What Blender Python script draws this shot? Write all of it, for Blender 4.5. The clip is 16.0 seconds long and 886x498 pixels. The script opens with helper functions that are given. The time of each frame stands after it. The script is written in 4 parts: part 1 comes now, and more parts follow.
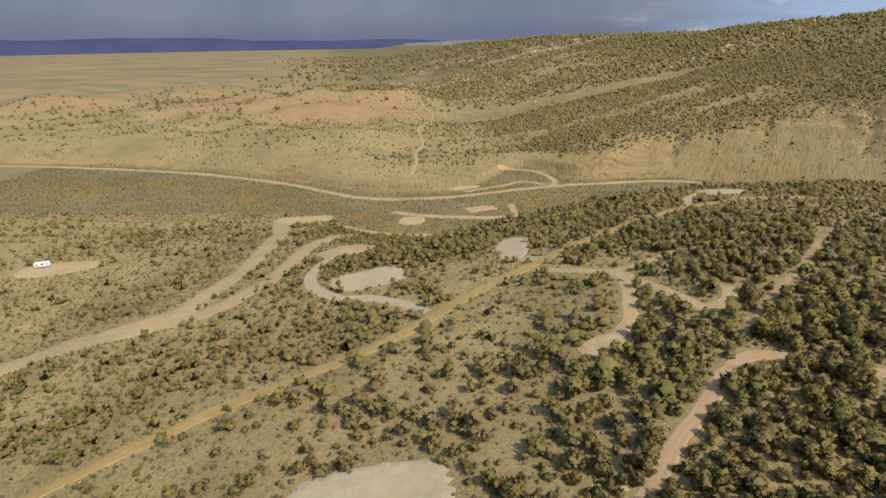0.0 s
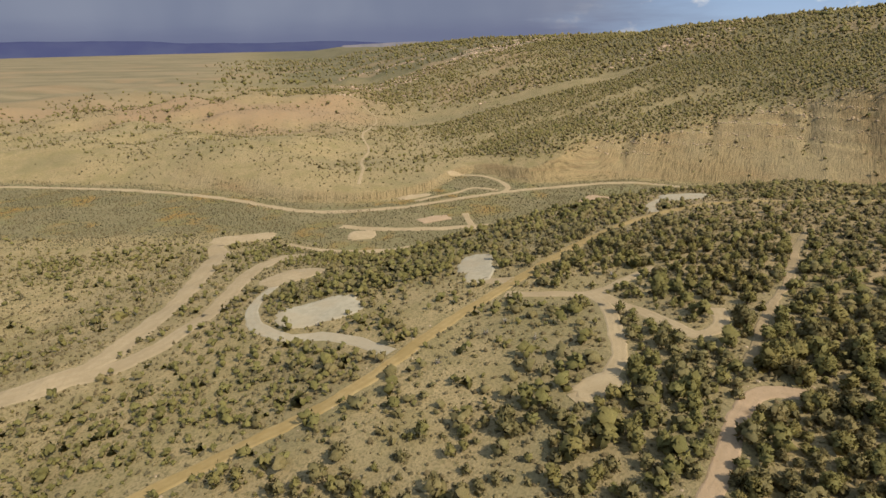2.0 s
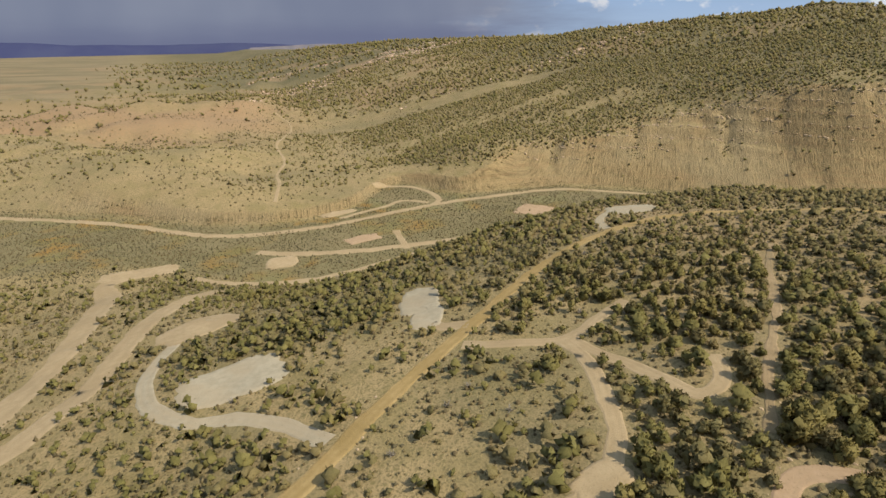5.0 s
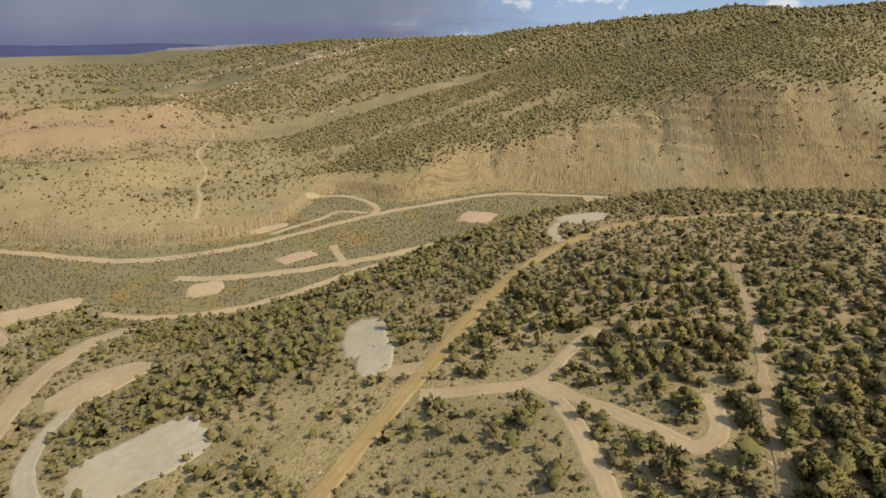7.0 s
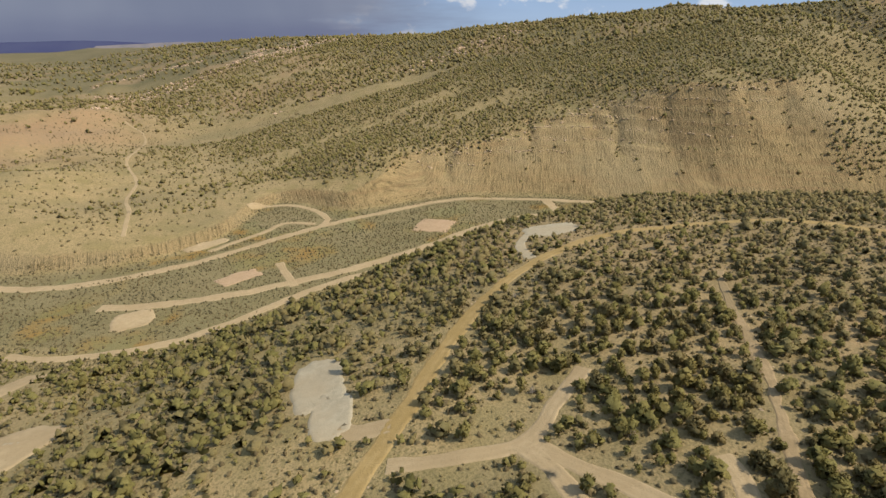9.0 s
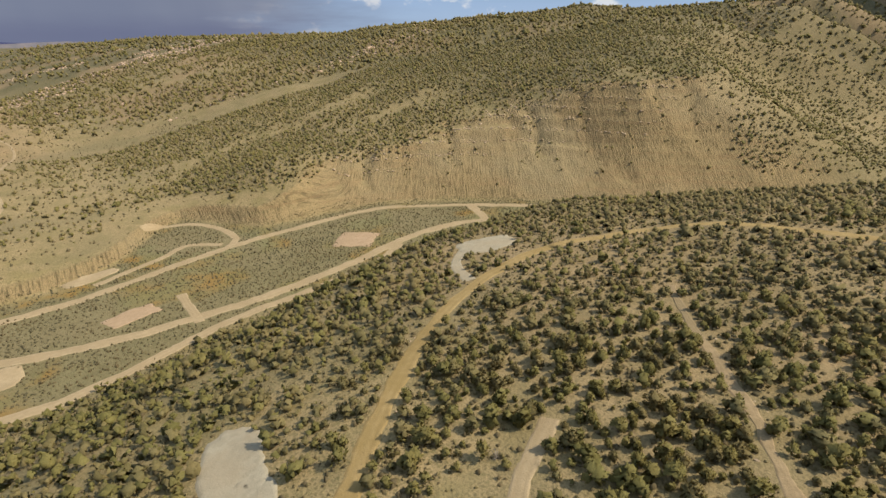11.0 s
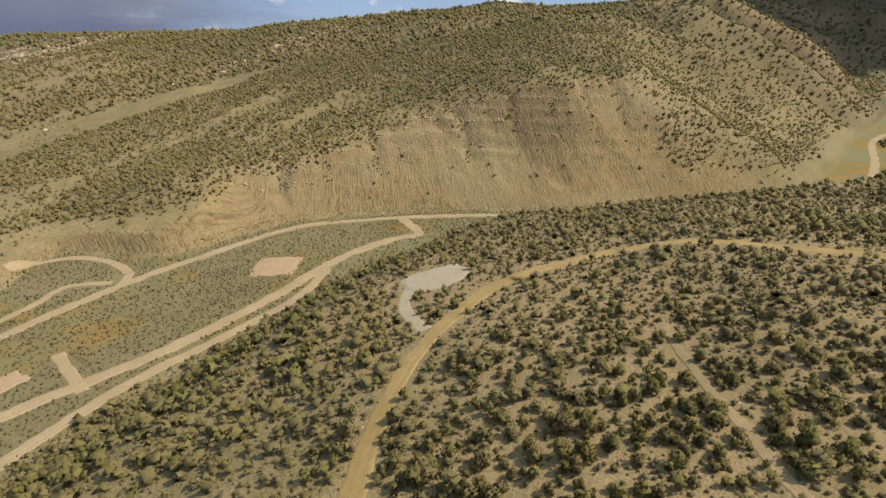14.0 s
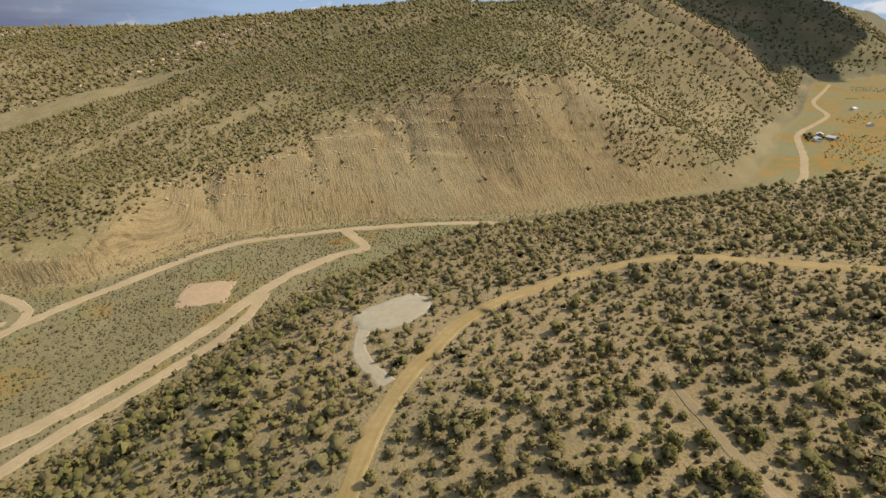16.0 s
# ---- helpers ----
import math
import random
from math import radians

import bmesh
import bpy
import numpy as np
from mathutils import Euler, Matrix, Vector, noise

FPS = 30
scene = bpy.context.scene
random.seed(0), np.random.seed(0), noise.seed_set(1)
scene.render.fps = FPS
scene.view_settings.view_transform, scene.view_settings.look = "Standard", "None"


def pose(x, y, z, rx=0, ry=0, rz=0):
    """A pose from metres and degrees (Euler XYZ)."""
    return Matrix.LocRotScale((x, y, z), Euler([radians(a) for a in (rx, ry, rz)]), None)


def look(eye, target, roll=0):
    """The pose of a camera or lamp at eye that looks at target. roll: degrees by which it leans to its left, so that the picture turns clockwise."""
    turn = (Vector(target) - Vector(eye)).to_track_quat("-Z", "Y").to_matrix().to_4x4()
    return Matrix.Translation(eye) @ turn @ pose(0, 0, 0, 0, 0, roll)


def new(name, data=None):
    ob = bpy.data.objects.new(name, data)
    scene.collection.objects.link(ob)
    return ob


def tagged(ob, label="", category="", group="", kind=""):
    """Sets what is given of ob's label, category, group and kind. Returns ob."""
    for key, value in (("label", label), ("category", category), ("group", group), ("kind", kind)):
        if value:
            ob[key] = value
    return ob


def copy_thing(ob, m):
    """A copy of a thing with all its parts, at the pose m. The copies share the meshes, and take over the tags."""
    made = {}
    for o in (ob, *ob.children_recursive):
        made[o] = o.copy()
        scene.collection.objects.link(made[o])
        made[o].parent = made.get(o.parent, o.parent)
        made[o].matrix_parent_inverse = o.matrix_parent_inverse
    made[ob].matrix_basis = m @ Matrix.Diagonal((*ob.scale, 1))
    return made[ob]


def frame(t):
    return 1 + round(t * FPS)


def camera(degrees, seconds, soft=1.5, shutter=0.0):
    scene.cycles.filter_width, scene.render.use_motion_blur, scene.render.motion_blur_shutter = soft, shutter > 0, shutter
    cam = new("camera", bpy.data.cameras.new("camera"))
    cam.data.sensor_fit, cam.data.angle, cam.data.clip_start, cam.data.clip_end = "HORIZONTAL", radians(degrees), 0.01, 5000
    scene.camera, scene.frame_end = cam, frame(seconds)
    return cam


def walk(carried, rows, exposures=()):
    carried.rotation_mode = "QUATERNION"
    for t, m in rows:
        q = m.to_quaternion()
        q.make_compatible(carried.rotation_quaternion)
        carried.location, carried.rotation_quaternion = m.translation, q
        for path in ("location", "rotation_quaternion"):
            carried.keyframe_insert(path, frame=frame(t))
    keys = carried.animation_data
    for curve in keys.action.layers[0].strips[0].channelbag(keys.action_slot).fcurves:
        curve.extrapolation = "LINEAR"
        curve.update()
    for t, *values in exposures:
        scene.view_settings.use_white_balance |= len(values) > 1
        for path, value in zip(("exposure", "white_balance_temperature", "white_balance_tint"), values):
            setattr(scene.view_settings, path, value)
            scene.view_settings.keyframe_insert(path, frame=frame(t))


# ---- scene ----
cam = camera(78.4, 16.0, soft=1.5)
# seconds, place, turn to the left, look up, lean to the left
ROWS = [
    (0.0, 1.72, 2.08, 118.85, 1.58, -21.19, -0.78),
    (0.5, 0.52, 7.65, 118.93, 0.27, -21.17, -0.87),
    (1.0, -0.64, 13.16, 119.00, -1.15, -21.19, -0.90),
    (1.5, -1.72, 18.65, 119.07, -2.72, -21.16, -0.98),
    (2.0, -2.67, 24.12, 119.13, -4.38, -21.13, -1.04),
    (2.5, -3.47, 29.59, 119.18, -5.57, -21.13, -1.02),
    (3.0, -4.09, 35.08, 119.23, -6.90, -21.15, -0.97),
    (3.5, -4.50, 40.58, 119.27, -8.22, -21.12, -0.96),
    (4.0, -4.71, 46.10, 119.31, -9.65, -21.11, -0.93),
    (6.5, -2.54, 74.11, 119.46, -18.42, -21.03, -0.80),
    (7.0, -1.51, 79.77, 119.49, -20.08, -21.10, -0.79),
    (7.5, -0.32, 85.44, 119.52, -21.57, -21.14, -0.79),
    (8.0, 1.04, 91.11, 119.55, -22.70, -21.20, -0.76),
    (8.5, 2.53, 96.78, 119.58, -24.02, -21.27, -0.73),
    (9.0, 4.16, 102.44, 119.61, -25.46, -21.35, -0.65),
    (11.5, 13.85, 130.33, 119.86, -36.43, -21.57, -0.68),
    (12.0, 16.07, 135.80, 119.92, -37.70, -21.63, -0.66),
    (12.5, 18.40, 141.22, 120.00, -39.06, -21.71, -0.58),
    (13.0, 20.85, 146.60, 120.08, -40.49, -21.76, -0.58),
    (13.5, 23.44, 151.95, 120.18, -42.03, -21.83, -0.54),
    (14.0, 26.21, 157.26, 120.28, -43.57, -21.87, -0.49),
    (14.5, 29.18, 162.54, 120.39, -45.00, -21.95, -0.43),
    (15.0, 32.41, 167.80, 120.52, -46.70, -22.02, -0.37),
    (15.5, 35.96, 173.07, 120.66, -48.54, -22.12, -0.35),
    (16.0, 39.88, 178.34, 120.81, -50.32, -22.24, -0.33),
]


def flown(x, y, z, yaw, up, lean):
    a, b = radians(yaw), radians(up)
    ahead = Vector((-math.sin(a) * math.cos(b), math.cos(a) * math.cos(b), math.sin(b)))
    return look((x, y, z), Vector((x, y, z)) + ahead, lean)


walk(cam, [(t, flown(*row)) for t, *row in ROWS], exposures=[(0, 0.24), (16, 0.24)])

# ---- light ----
SUN_ELEVATION, SUN_AZIMUTH = 47.0, 131.0  # degrees; azimuth clockwise from +y
sun_data = bpy.data.lights.new("sun", "SUN")
sun_data.energy, sun_data.angle, sun_data.color = 4.5, radians(0.6), (1.0, 0.90, 0.72)
sun = new("sun", sun_data)
sun_way = Vector((math.sin(radians(SUN_AZIMUTH)) * math.cos(radians(SUN_ELEVATION)), math.cos(radians(SUN_AZIMUTH)) * math.cos(radians(SUN_ELEVATION)), math.sin(radians(SUN_ELEVATION))))
sun.matrix_world = look(sun_way * 900, (0, 0, 0))


class Nodes:
    """A small writer of node trees."""

    def __init__(self, tree):
        self.tree = tree
        tree.nodes.clear()

    def add(self, kind, settings=None, **inputs):
        node = self.tree.nodes.new(kind)
        s = settings or {}
        if "operation" in s:
            node.operation = s["operation"]
        if "use_clamp" in s:
            node.use_clamp = s["use_clamp"]
        if "data_type" in s:
            node.data_type, node.blend_type, node.clamp_factor = s["data_type"], s["blend_type"], s["clamp_factor"]
        if "interpolation_type" in s:
            node.interpolation_type = s["interpolation_type"]
        if "attribute_name" in s:
            node.attribute_name = s["attribute_name"]
        if "sky_type" in s:
            node.sky_type, node.sun_disc, node.altitude = s["sky_type"], s["sun_disc"], s["altitude"]
            node.sun_elevation, node.sun_rotation = s["sun_elevation"], s["sun_rotation"]
        for key, value in inputs.items():
            socket = node.inputs[int(key[1:])] if key[0] == "i" and key[1:].isdigit() else node.inputs[key.replace("_", " ")]
            if hasattr(value, "links"):
                self.tree.links.new(value, socket)
            else:
                socket.default_value = value
        return node

    def math(self, op, a, b=0.0, c=0.0, clamp=False):
        return self.add("ShaderNodeMath", {"operation": op, "use_clamp": clamp}, i0=a, i1=b, i2=c).outputs[0]

    def mix(self, f, a, b, blend="MIX"):
        node = self.add("ShaderNodeMix", {"data_type": "RGBA", "blend_type": blend, "clamp_factor": True})
        for socket, value in ((node.inputs[0], f), (node.inputs[6], a), (node.inputs[7], b)):
            if hasattr(value, "links"):
                self.tree.links.new(value, socket)
            else:
                socket.default_value = value if not isinstance(value, tuple) or len(value) == 4 else (*value, 1)
        return node.outputs[2]

    def span(self, v, low, high, a=0.0, b=1.0):
        return self.add("ShaderNodeMapRange", {"interpolation_type": "SMOOTHSTEP"}, i0=v, i1=low, i2=high, i3=a, i4=b).outputs[0]

    def noise(self, where, scale, detail=4.0, rough=0.55):
        return self.add("ShaderNodeTexNoise", None, Vector=where, Scale=scale, Detail=detail, Roughness=rough).outputs[0]


world = bpy.data.worlds.new("sky")
scene.world = world
world.use_nodes = True
w = Nodes(world.node_tree)
sky_tex = w.add("ShaderNodeTexSky", {"sky_type": "NISHITA", "sun_disc": False, "sun_elevation": radians(SUN_ELEVATION), "sun_rotation": radians(SUN_AZIMUTH), "altitude": 1700.0})
way = w.add("ShaderNodeTexCoord").outputs["Generated"]
axes = w.add("ShaderNodeSeparateXYZ", None, Vector=way)
az = w.math("ARCTAN2", axes.outputs[0], axes.outputs[1])
up = axes.outputs[2]
flat = w.add("ShaderNodeCombineXYZ", None, X=w.math("MULTIPLY", az, 3.0), Y=w.math("MULTIPLY", up, 22.0), Z=0.0).outputs[0]
billow = w.noise(flat, 1.3, 6.0, 0.6)
# a rain storm stands over the north and west; blue sky with small cumulus to the east
storm = w.span(w.math("ADD", az, w.math("MULTIPLY", w.math("SUBTRACT", billow, 0.5), 0.35)), 0.22, 0.62, 1.0, 0.0)
rain = w.noise(w.add("ShaderNodeCombineXYZ", None, X=w.math("MULTIPLY", az, 5.0), Y=w.math("MULTIPLY", up, 3.0), Z=0.0).outputs[0], 1.0, 3.0, 0.5)
grey = w.mix(w.span(rain, 0.35, 0.7), (0.20, 0.23, 0.325), (0.25, 0.28, 0.37))
grey = w.mix(w.span(w.math("ADD", up, w.math("MULTIPLY", w.math("SUBTRACT", billow, 0.5), 0.03)), 0.0, 0.045, 0.6, 0.0), grey, (0.135, 0.15, 0.26))
blue = w.mix(w.span(up, 0.0, 0.16), (0.40, 0.53, 0.72), (0.22, 0.38, 0.68))
puff = w.math("MULTIPLY", w.span(w.noise(w.add("ShaderNodeCombineXYZ", None, X=w.math("MULTIPLY", az, 9.0), Y=w.math("MULTIPLY", up, 16.0), Z=3.0).outputs[0], 1.6, 6.0, 0.55), 0.56, 0.66), w.span(up, 0.10, 0.2, 0.9, 0.25))
blue = w.mix(puff, blue, (0.78, 0.80, 0.84))
clouded = w.mix(1.0, w.mix(storm, blue, grey), (0.80, 0.80, 0.80), "MULTIPLY")
# higher up the clear sky's own light takes over
lit = w.mix(w.span(up, 0.15, 0.55), clouded, w.mix(1.0, sky_tex.outputs[0], (0.42, 0.335, 0.235, 1), "MULTIPLY"))
w.add("ShaderNodeOutputWorld", None, Surface=w.add("ShaderNodeBackground", None, Color=lit, Strength=1.0).outputs[0])


# ---- materials ----
def material(name):
    m = bpy.data.materials.new(name)
    m.use_nodes = True
    return m, Nodes(m.node_tree)


def finish(n, color, rough=0.95, bump=None, depth=0.1, metallic=0.0, spec=0.15):
    shader = n.add("ShaderNodeBsdfPrincipled", None, Base_Color=color, Roughness=rough, Metallic=metallic)
    shader.inputs["Specular IOR Level"].default_value = spec
    if bump is not None:
        n.tree.links.new(n.add("ShaderNodeBump", None, Height=bump, Distance=depth, Strength=0.9).outputs[0], shader.inputs["Normal"])
    n.add("ShaderNodeOutputMaterial", None, Surface=shader.outputs[0])


def ground_material():
    """Soil by zone: tan mesa soil, green scrub, red badland clay, ochre cliff, pale sandstone and autumn meadow."""
    m, n = material("desert_ground")
    where = n.add("ShaderNodeNewGeometry").outputs["Position"]
    zone = n.add("ShaderNodeSeparateColor", None, Color=n.add("ShaderNodeAttribute", {"attribute_name": "zone"}).outputs[0])
    zone2 = n.add("ShaderNodeSeparateColor", None, Color=n.add("ShaderNodeAttribute", {"attribute_name": "zone_two"}).outputs[0])
    fine, mid, big, huge = n.noise(where, 1.6, 5.0), n.noise(where, 0.33, 5.0), n.noise(where, 0.06, 5.0), n.noise(where, 0.012, 6.0)
    soil = n.mix(n.span(mid, 0.3, 0.7), (0.385, 0.29, 0.148), (0.32, 0.245, 0.122))
    soil = n.mix(n.span(big, 0.42, 0.66), soil, (0.27, 0.215, 0.095))
    soil = n.mix(n.span(fine, 0.51, 0.62), soil, (0.175, 0.145, 0.065))
    cells = n.add("ShaderNodeTexVoronoi", None, Vector=n.add("ShaderNodeVectorMath", {"operation": "ADD"}, i0=where, i1=n.add("ShaderNodeTexNoise", None, Vector=where, Scale=0.5).outputs[1]).outputs[0], Scale=0.62)
    tussock = n.math("MULTIPLY", n.span(cells.outputs["Distance"], 0.20, 0.44, 1.0, 0.0), n.span(mid, 0.34, 0.56))
    soil = n.mix(n.math("MULTIPLY", tussock, 0.9), soil, n.mix(cells.outputs["Color"], (0.16, 0.14, 0.055), (0.25, 0.20, 0.095)))
    scrub = n.mix(n.span(mid, 0.35, 0.65), (0.165, 0.142, 0.070), (0.215, 0.18, 0.092))
    scrub = n.mix(n.span(big, 0.4, 0.65), scrub, (0.215, 0.185, 0.095))
    scrub = n.mix(n.span(fine, 0.5, 0.62), scrub, (0.13, 0.118, 0.052))
    red = n.mix(n.span(mid, 0.3, 0.7), (0.335, 0.215, 0.118), (0.28, 0.20, 0.112))
    # cliff: vertical rills, shade painted dark in their hollows, under level beds
    run = n.add("ShaderNodeAttribute", {"attribute_name": "run"}).outputs["Fac"]
    tall = n.add("ShaderNodeSeparateXYZ", None, Vector=where).outputs[2]
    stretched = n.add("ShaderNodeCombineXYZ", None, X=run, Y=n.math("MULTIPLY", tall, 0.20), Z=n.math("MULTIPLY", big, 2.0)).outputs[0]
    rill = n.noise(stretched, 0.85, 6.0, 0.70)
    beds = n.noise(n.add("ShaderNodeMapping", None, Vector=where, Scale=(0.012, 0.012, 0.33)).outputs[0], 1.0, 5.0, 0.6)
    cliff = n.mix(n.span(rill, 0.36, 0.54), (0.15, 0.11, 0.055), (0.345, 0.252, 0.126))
    cliff = n.mix(n.math("MULTIPLY", n.span(beds, 0.47, 0.60), 0.5), cliff, (0.30, 0.195, 0.098))
    cliff = n.mix(n.math("MULTIPLY", n.span(huge, 0.45, 0.62), 0.5), cliff, (0.34, 0.28, 0.155))
    cliff = n.mix(n.math("MULTIPLY", tussock, 0.6), cliff, (0.15, 0.135, 0.06))
    cliff = n.mix(n.math("MULTIPLY", n.span(fine, 0.52, 0.62), 0.6), cliff, (0.15, 0.13, 0.06))
    meadow = n.mix(n.span(big, 0.42, 0.6), (0.20, 0.17, 0.06), (0.30, 0.165, 0.035))
    meadow = n.mix(n.span(huge, 0.45, 0.6), meadow, (0.17, 0.17, 0.075))
    streaks = n.noise(n.add("ShaderNodeMapping", None, Vector=where, Scale=(0.0022, 0.011, 0.0)).outputs[0], 1.0, 6.0, 0.65)
    plain = n.mix(n.span(streaks, 0.38, 0.6), (0.255, 0.20, 0.115), (0.17, 0.145, 0.08))
    # dark woodland floor; on the eastern slopes it also paints in cloud shade
    forest_and_shade = n.mix(n.span(mid, 0.4, 0.62), (0.068, 0.072, 0.034), (0.15, 0.13, 0.066))
    color = n.mix(zone.outputs[0], soil, scrub)
    color = n.mix(zone2.outputs[2], color, plain)
    color = n.mix(zone2.outputs[1], color, forest_and_shade)
    color = n.mix(zone.outputs[1], color, red)
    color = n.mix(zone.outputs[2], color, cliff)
    color = n.mix(zone2.outputs[0], color, meadow)
    color = n.mix(n.span(huge, 0.3, 0.7, 0.0, 0.22), color, (0.36, 0.27, 0.16))
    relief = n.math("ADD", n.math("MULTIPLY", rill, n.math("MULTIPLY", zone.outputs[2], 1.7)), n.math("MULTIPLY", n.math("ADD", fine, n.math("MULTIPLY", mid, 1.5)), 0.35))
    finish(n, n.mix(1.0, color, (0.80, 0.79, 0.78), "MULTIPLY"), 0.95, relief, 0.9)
    return m


def dirt_material(name, pale, dark, stain):
    """Graded dirt or gravel, worn in streaks."""
    m, n = material(name)
    where = n.add("ShaderNodeNewGeometry").outputs["Position"]
    track = n.add("ShaderNodeAttribute", {"attribute_name": "track"}).outputs["Fac"]
    fine, mid, big = n.noise(where, 2.5, 5.0), n.noise(where, 0.45, 5.0), n.noise(where, 0.07, 4.0)
    color = n.mix(n.span(mid, 0.35, 0.65), pale, dark)
    color = n.mix(n.math("MULTIPLY", n.span(big, 0.4, 0.65), 0.6), color, stain)
    color = n.mix(n.math("MULTIPLY", track, 0.55), color, stain)
    color = n.mix(n.math("MULTIPLY", n.span(fine, 0.58, 0.72), 0.45), color, (0.20, 0.15, 0.085))
    finish(n, n.mix(1.0, color, (0.80, 0.79, 0.78), "MULTIPLY"), 0.95, n.math("ADD", fine, mid), 0.12)
    return m


def leaf_material(name, low, high, warm):
    m, n = material(name)
    info = n.add("ShaderNodeObjectInfo").outputs["Random"]
    geo = n.add("ShaderNodeNewGeometry")
    island = geo.outputs["Random Per Island"]
    patch = n.noise(geo.outputs["Position"], 0.045, 3.0)
    color = n.mix(island, low, high)
    color = n.mix(n.math("MULTIPLY", n.span(n.math("ADD", patch, n.math("MULTIPLY", info, 0.25)), 0.45, 0.8), 0.7), color, warm)
    grain = n.noise(geo.outputs["Position"], 5.0, 3.0)
    color = n.mix(n.span(grain, 0.4, 0.7, 0.0, 0.5), color, (0.08, 0.078, 0.034))
    shader = n.add("ShaderNodeBsdfPrincipled", None, Base_Color=color, Roughness=0.8)
    shader.inputs["Specular IOR Level"].default_value = 0.2
    through_leaf = n.add("ShaderNodeBsdfTranslucent", None, Color=color)
    both = n.add("ShaderNodeMixShader", None, i0=0.42, i1=shader.outputs[0], i2=through_leaf.outputs[0])
    n.add("ShaderNodeOutputMaterial", None, Surface=both.outputs[0])
    return m


def plain_material(name, a, b, rough=0.7, scale=3.0, metallic=0.0, spec=0.3):
    m, n = material(name)
    where = n.add("ShaderNodeNewGeometry").outputs["Position"]
    tone = n.noise(where, scale, 4.0)
    finish(n, n.mix(n.span(tone, 0.35, 0.65), a, b), rough, tone, 0.02, metallic, spec)
    return m


GROUND = ground_material()
ROAD = dirt_material("ochre_road_dirt", (0.42, 0.305, 0.14), (0.36, 0.255, 0.11), (0.30, 0.21, 0.08))
TAN = dirt_material("tan_road_dirt", (0.44, 0.34, 0.205), (0.385, 0.295, 0.175), (0.34, 0.255, 0.145))
REDDIRT = dirt_material("red_road_dirt", (0.45, 0.32, 0.205), (0.39, 0.275, 0.17), (0.36, 0.26, 0.16))
STONY = dirt_material("stony_cleared_soil", (0.37, 0.275, 0.16), (0.30, 0.22, 0.125), (0.24, 0.185, 0.10))
GRAVEL = dirt_material("pale_pad_gravel", (0.42, 0.37, 0.27), (0.36, 0.315, 0.225), (0.40, 0.325, 0.215))
PINYON = leaf_material("pinyon_needles", (0.182, 0.162, 0.051), (0.288, 0.252, 0.087), (0.319, 0.253, 0.089))
JUNIPER = leaf_material("juniper_foliage", (0.191, 0.161, 0.064), (0.288, 0.239, 0.107), (0.316, 0.243, 0.107))
SAGE = leaf_material("sagebrush_leaves", (0.118, 0.101, 0.056), (0.186, 0.157, 0.092), (0.201, 0.143, 0.070))
AUTUMN = leaf_material("autumn_willow_leaves", (0.38, 0.20, 0.04), (0.48, 0.30, 0.07), (0.30, 0.26, 0.09))
DRY = leaf_material("dry_grass_and_brush", (0.214, 0.169, 0.082), (0.329, 0.261, 0.140), (0.266, 0.211, 0.093))
DEAD = plain_material("dead_wood", (0.20, 0.17, 0.14), (0.30, 0.27, 0.23), 0.9)
BARK = plain_material("juniper_bark", (0.10, 0.07, 0.05), (0.17, 0.13, 0.095), 0.95)
STONE = plain_material("sandstone", (0.40, 0.30, 0.19), (0.30, 0.22, 0.14), 0.95, 1.2)
OUTCROP = plain_material("pinkish_outcrop_stone", (0.44, 0.32, 0.225), (0.36, 0.25, 0.17), 0.95, 0.4)


# ---- lie of the land ----
def hash2(ix, iy, seed):
    """A repeatable value from 0 to 1 for each lattice point."""
    v = np.sin(ix * 127.1 + iy * 311.7 + seed * 74.7) * 43758.5453
    return v - np.floor(v)


def smooth_noise(x, y, size, seed=0):
    """Value noise from -1 to 1 with lumps about size metres wide."""
    u, v = np.asarray(x, float) / size, np.asarray(y, float) / size
    i, j = np.floor(u), np.floor(v)
    a, b = u - i, v - j
    a, b = a * a * a * (a * (a * 6 - 15) + 10), b * b * b * (b * (b * 6 - 15) + 10)
    low = hash2(i, j, seed) * (1 - a) + hash2(i + 1, j, seed) * a
    high = hash2(i, j + 1, seed) * (1 - a) + hash2(i + 1, j + 1, seed) * a
    return 2 * (low * (1 - b) + high * b) - 1


def fractal(x, y, size, seed=0, octaves=4):
    total, weight = 0.0, 1.0
    for k in range(octaves):
        total = total + weight * smooth_noise(x + 31.7 * k, y - 17.3 * k, size / 2**k, seed + k)
        weight *= 0.5
    return total / 1.6


def ramp(v, low, high):
    s = np.clip((v - low) / (high - low), 0, 1)
    return s * s * (3 - 2 * s)


def soft_min(a, b, k):
    h = np.clip(0.5 + 0.5 * (b - a) / k, 0, 1)
    return b * (1 - h) + a * h - k * h * (1 - h)


def soft_max(a, b, k):
    return -soft_min(-a, -b, k)


# foot of the cliffs and hills north of the valley floor, and foot of the near mesa south of it
NORTH_X = [-5000, -1200, -480, -378, -248, -154, -75, -11, 25, 48, 80, 97, 130, 190, 250, 300, 352, 450, 529, 650, 803, 1004, 1526, 2000, 2600, 5000]
NORTH_Y = [900, 660, 566, 552, 524, 484, 440, 436, 462, 520, 530, 480, 476, 484, 452, 412, 356, 305, 258, 268, 285, 290, 345, 200, -100, -1500]
SOUTH_X = [-5000, -900, -260, -110, -24, 41, 120, 165, 210, 260, 320, 400, 500, 650, 1000, 5000]
SOUTH_Y = [450, 420, 385, 382, 325, 352, 374, 386, 392, 350, 304, 236, 145, 10, -300, -5000]


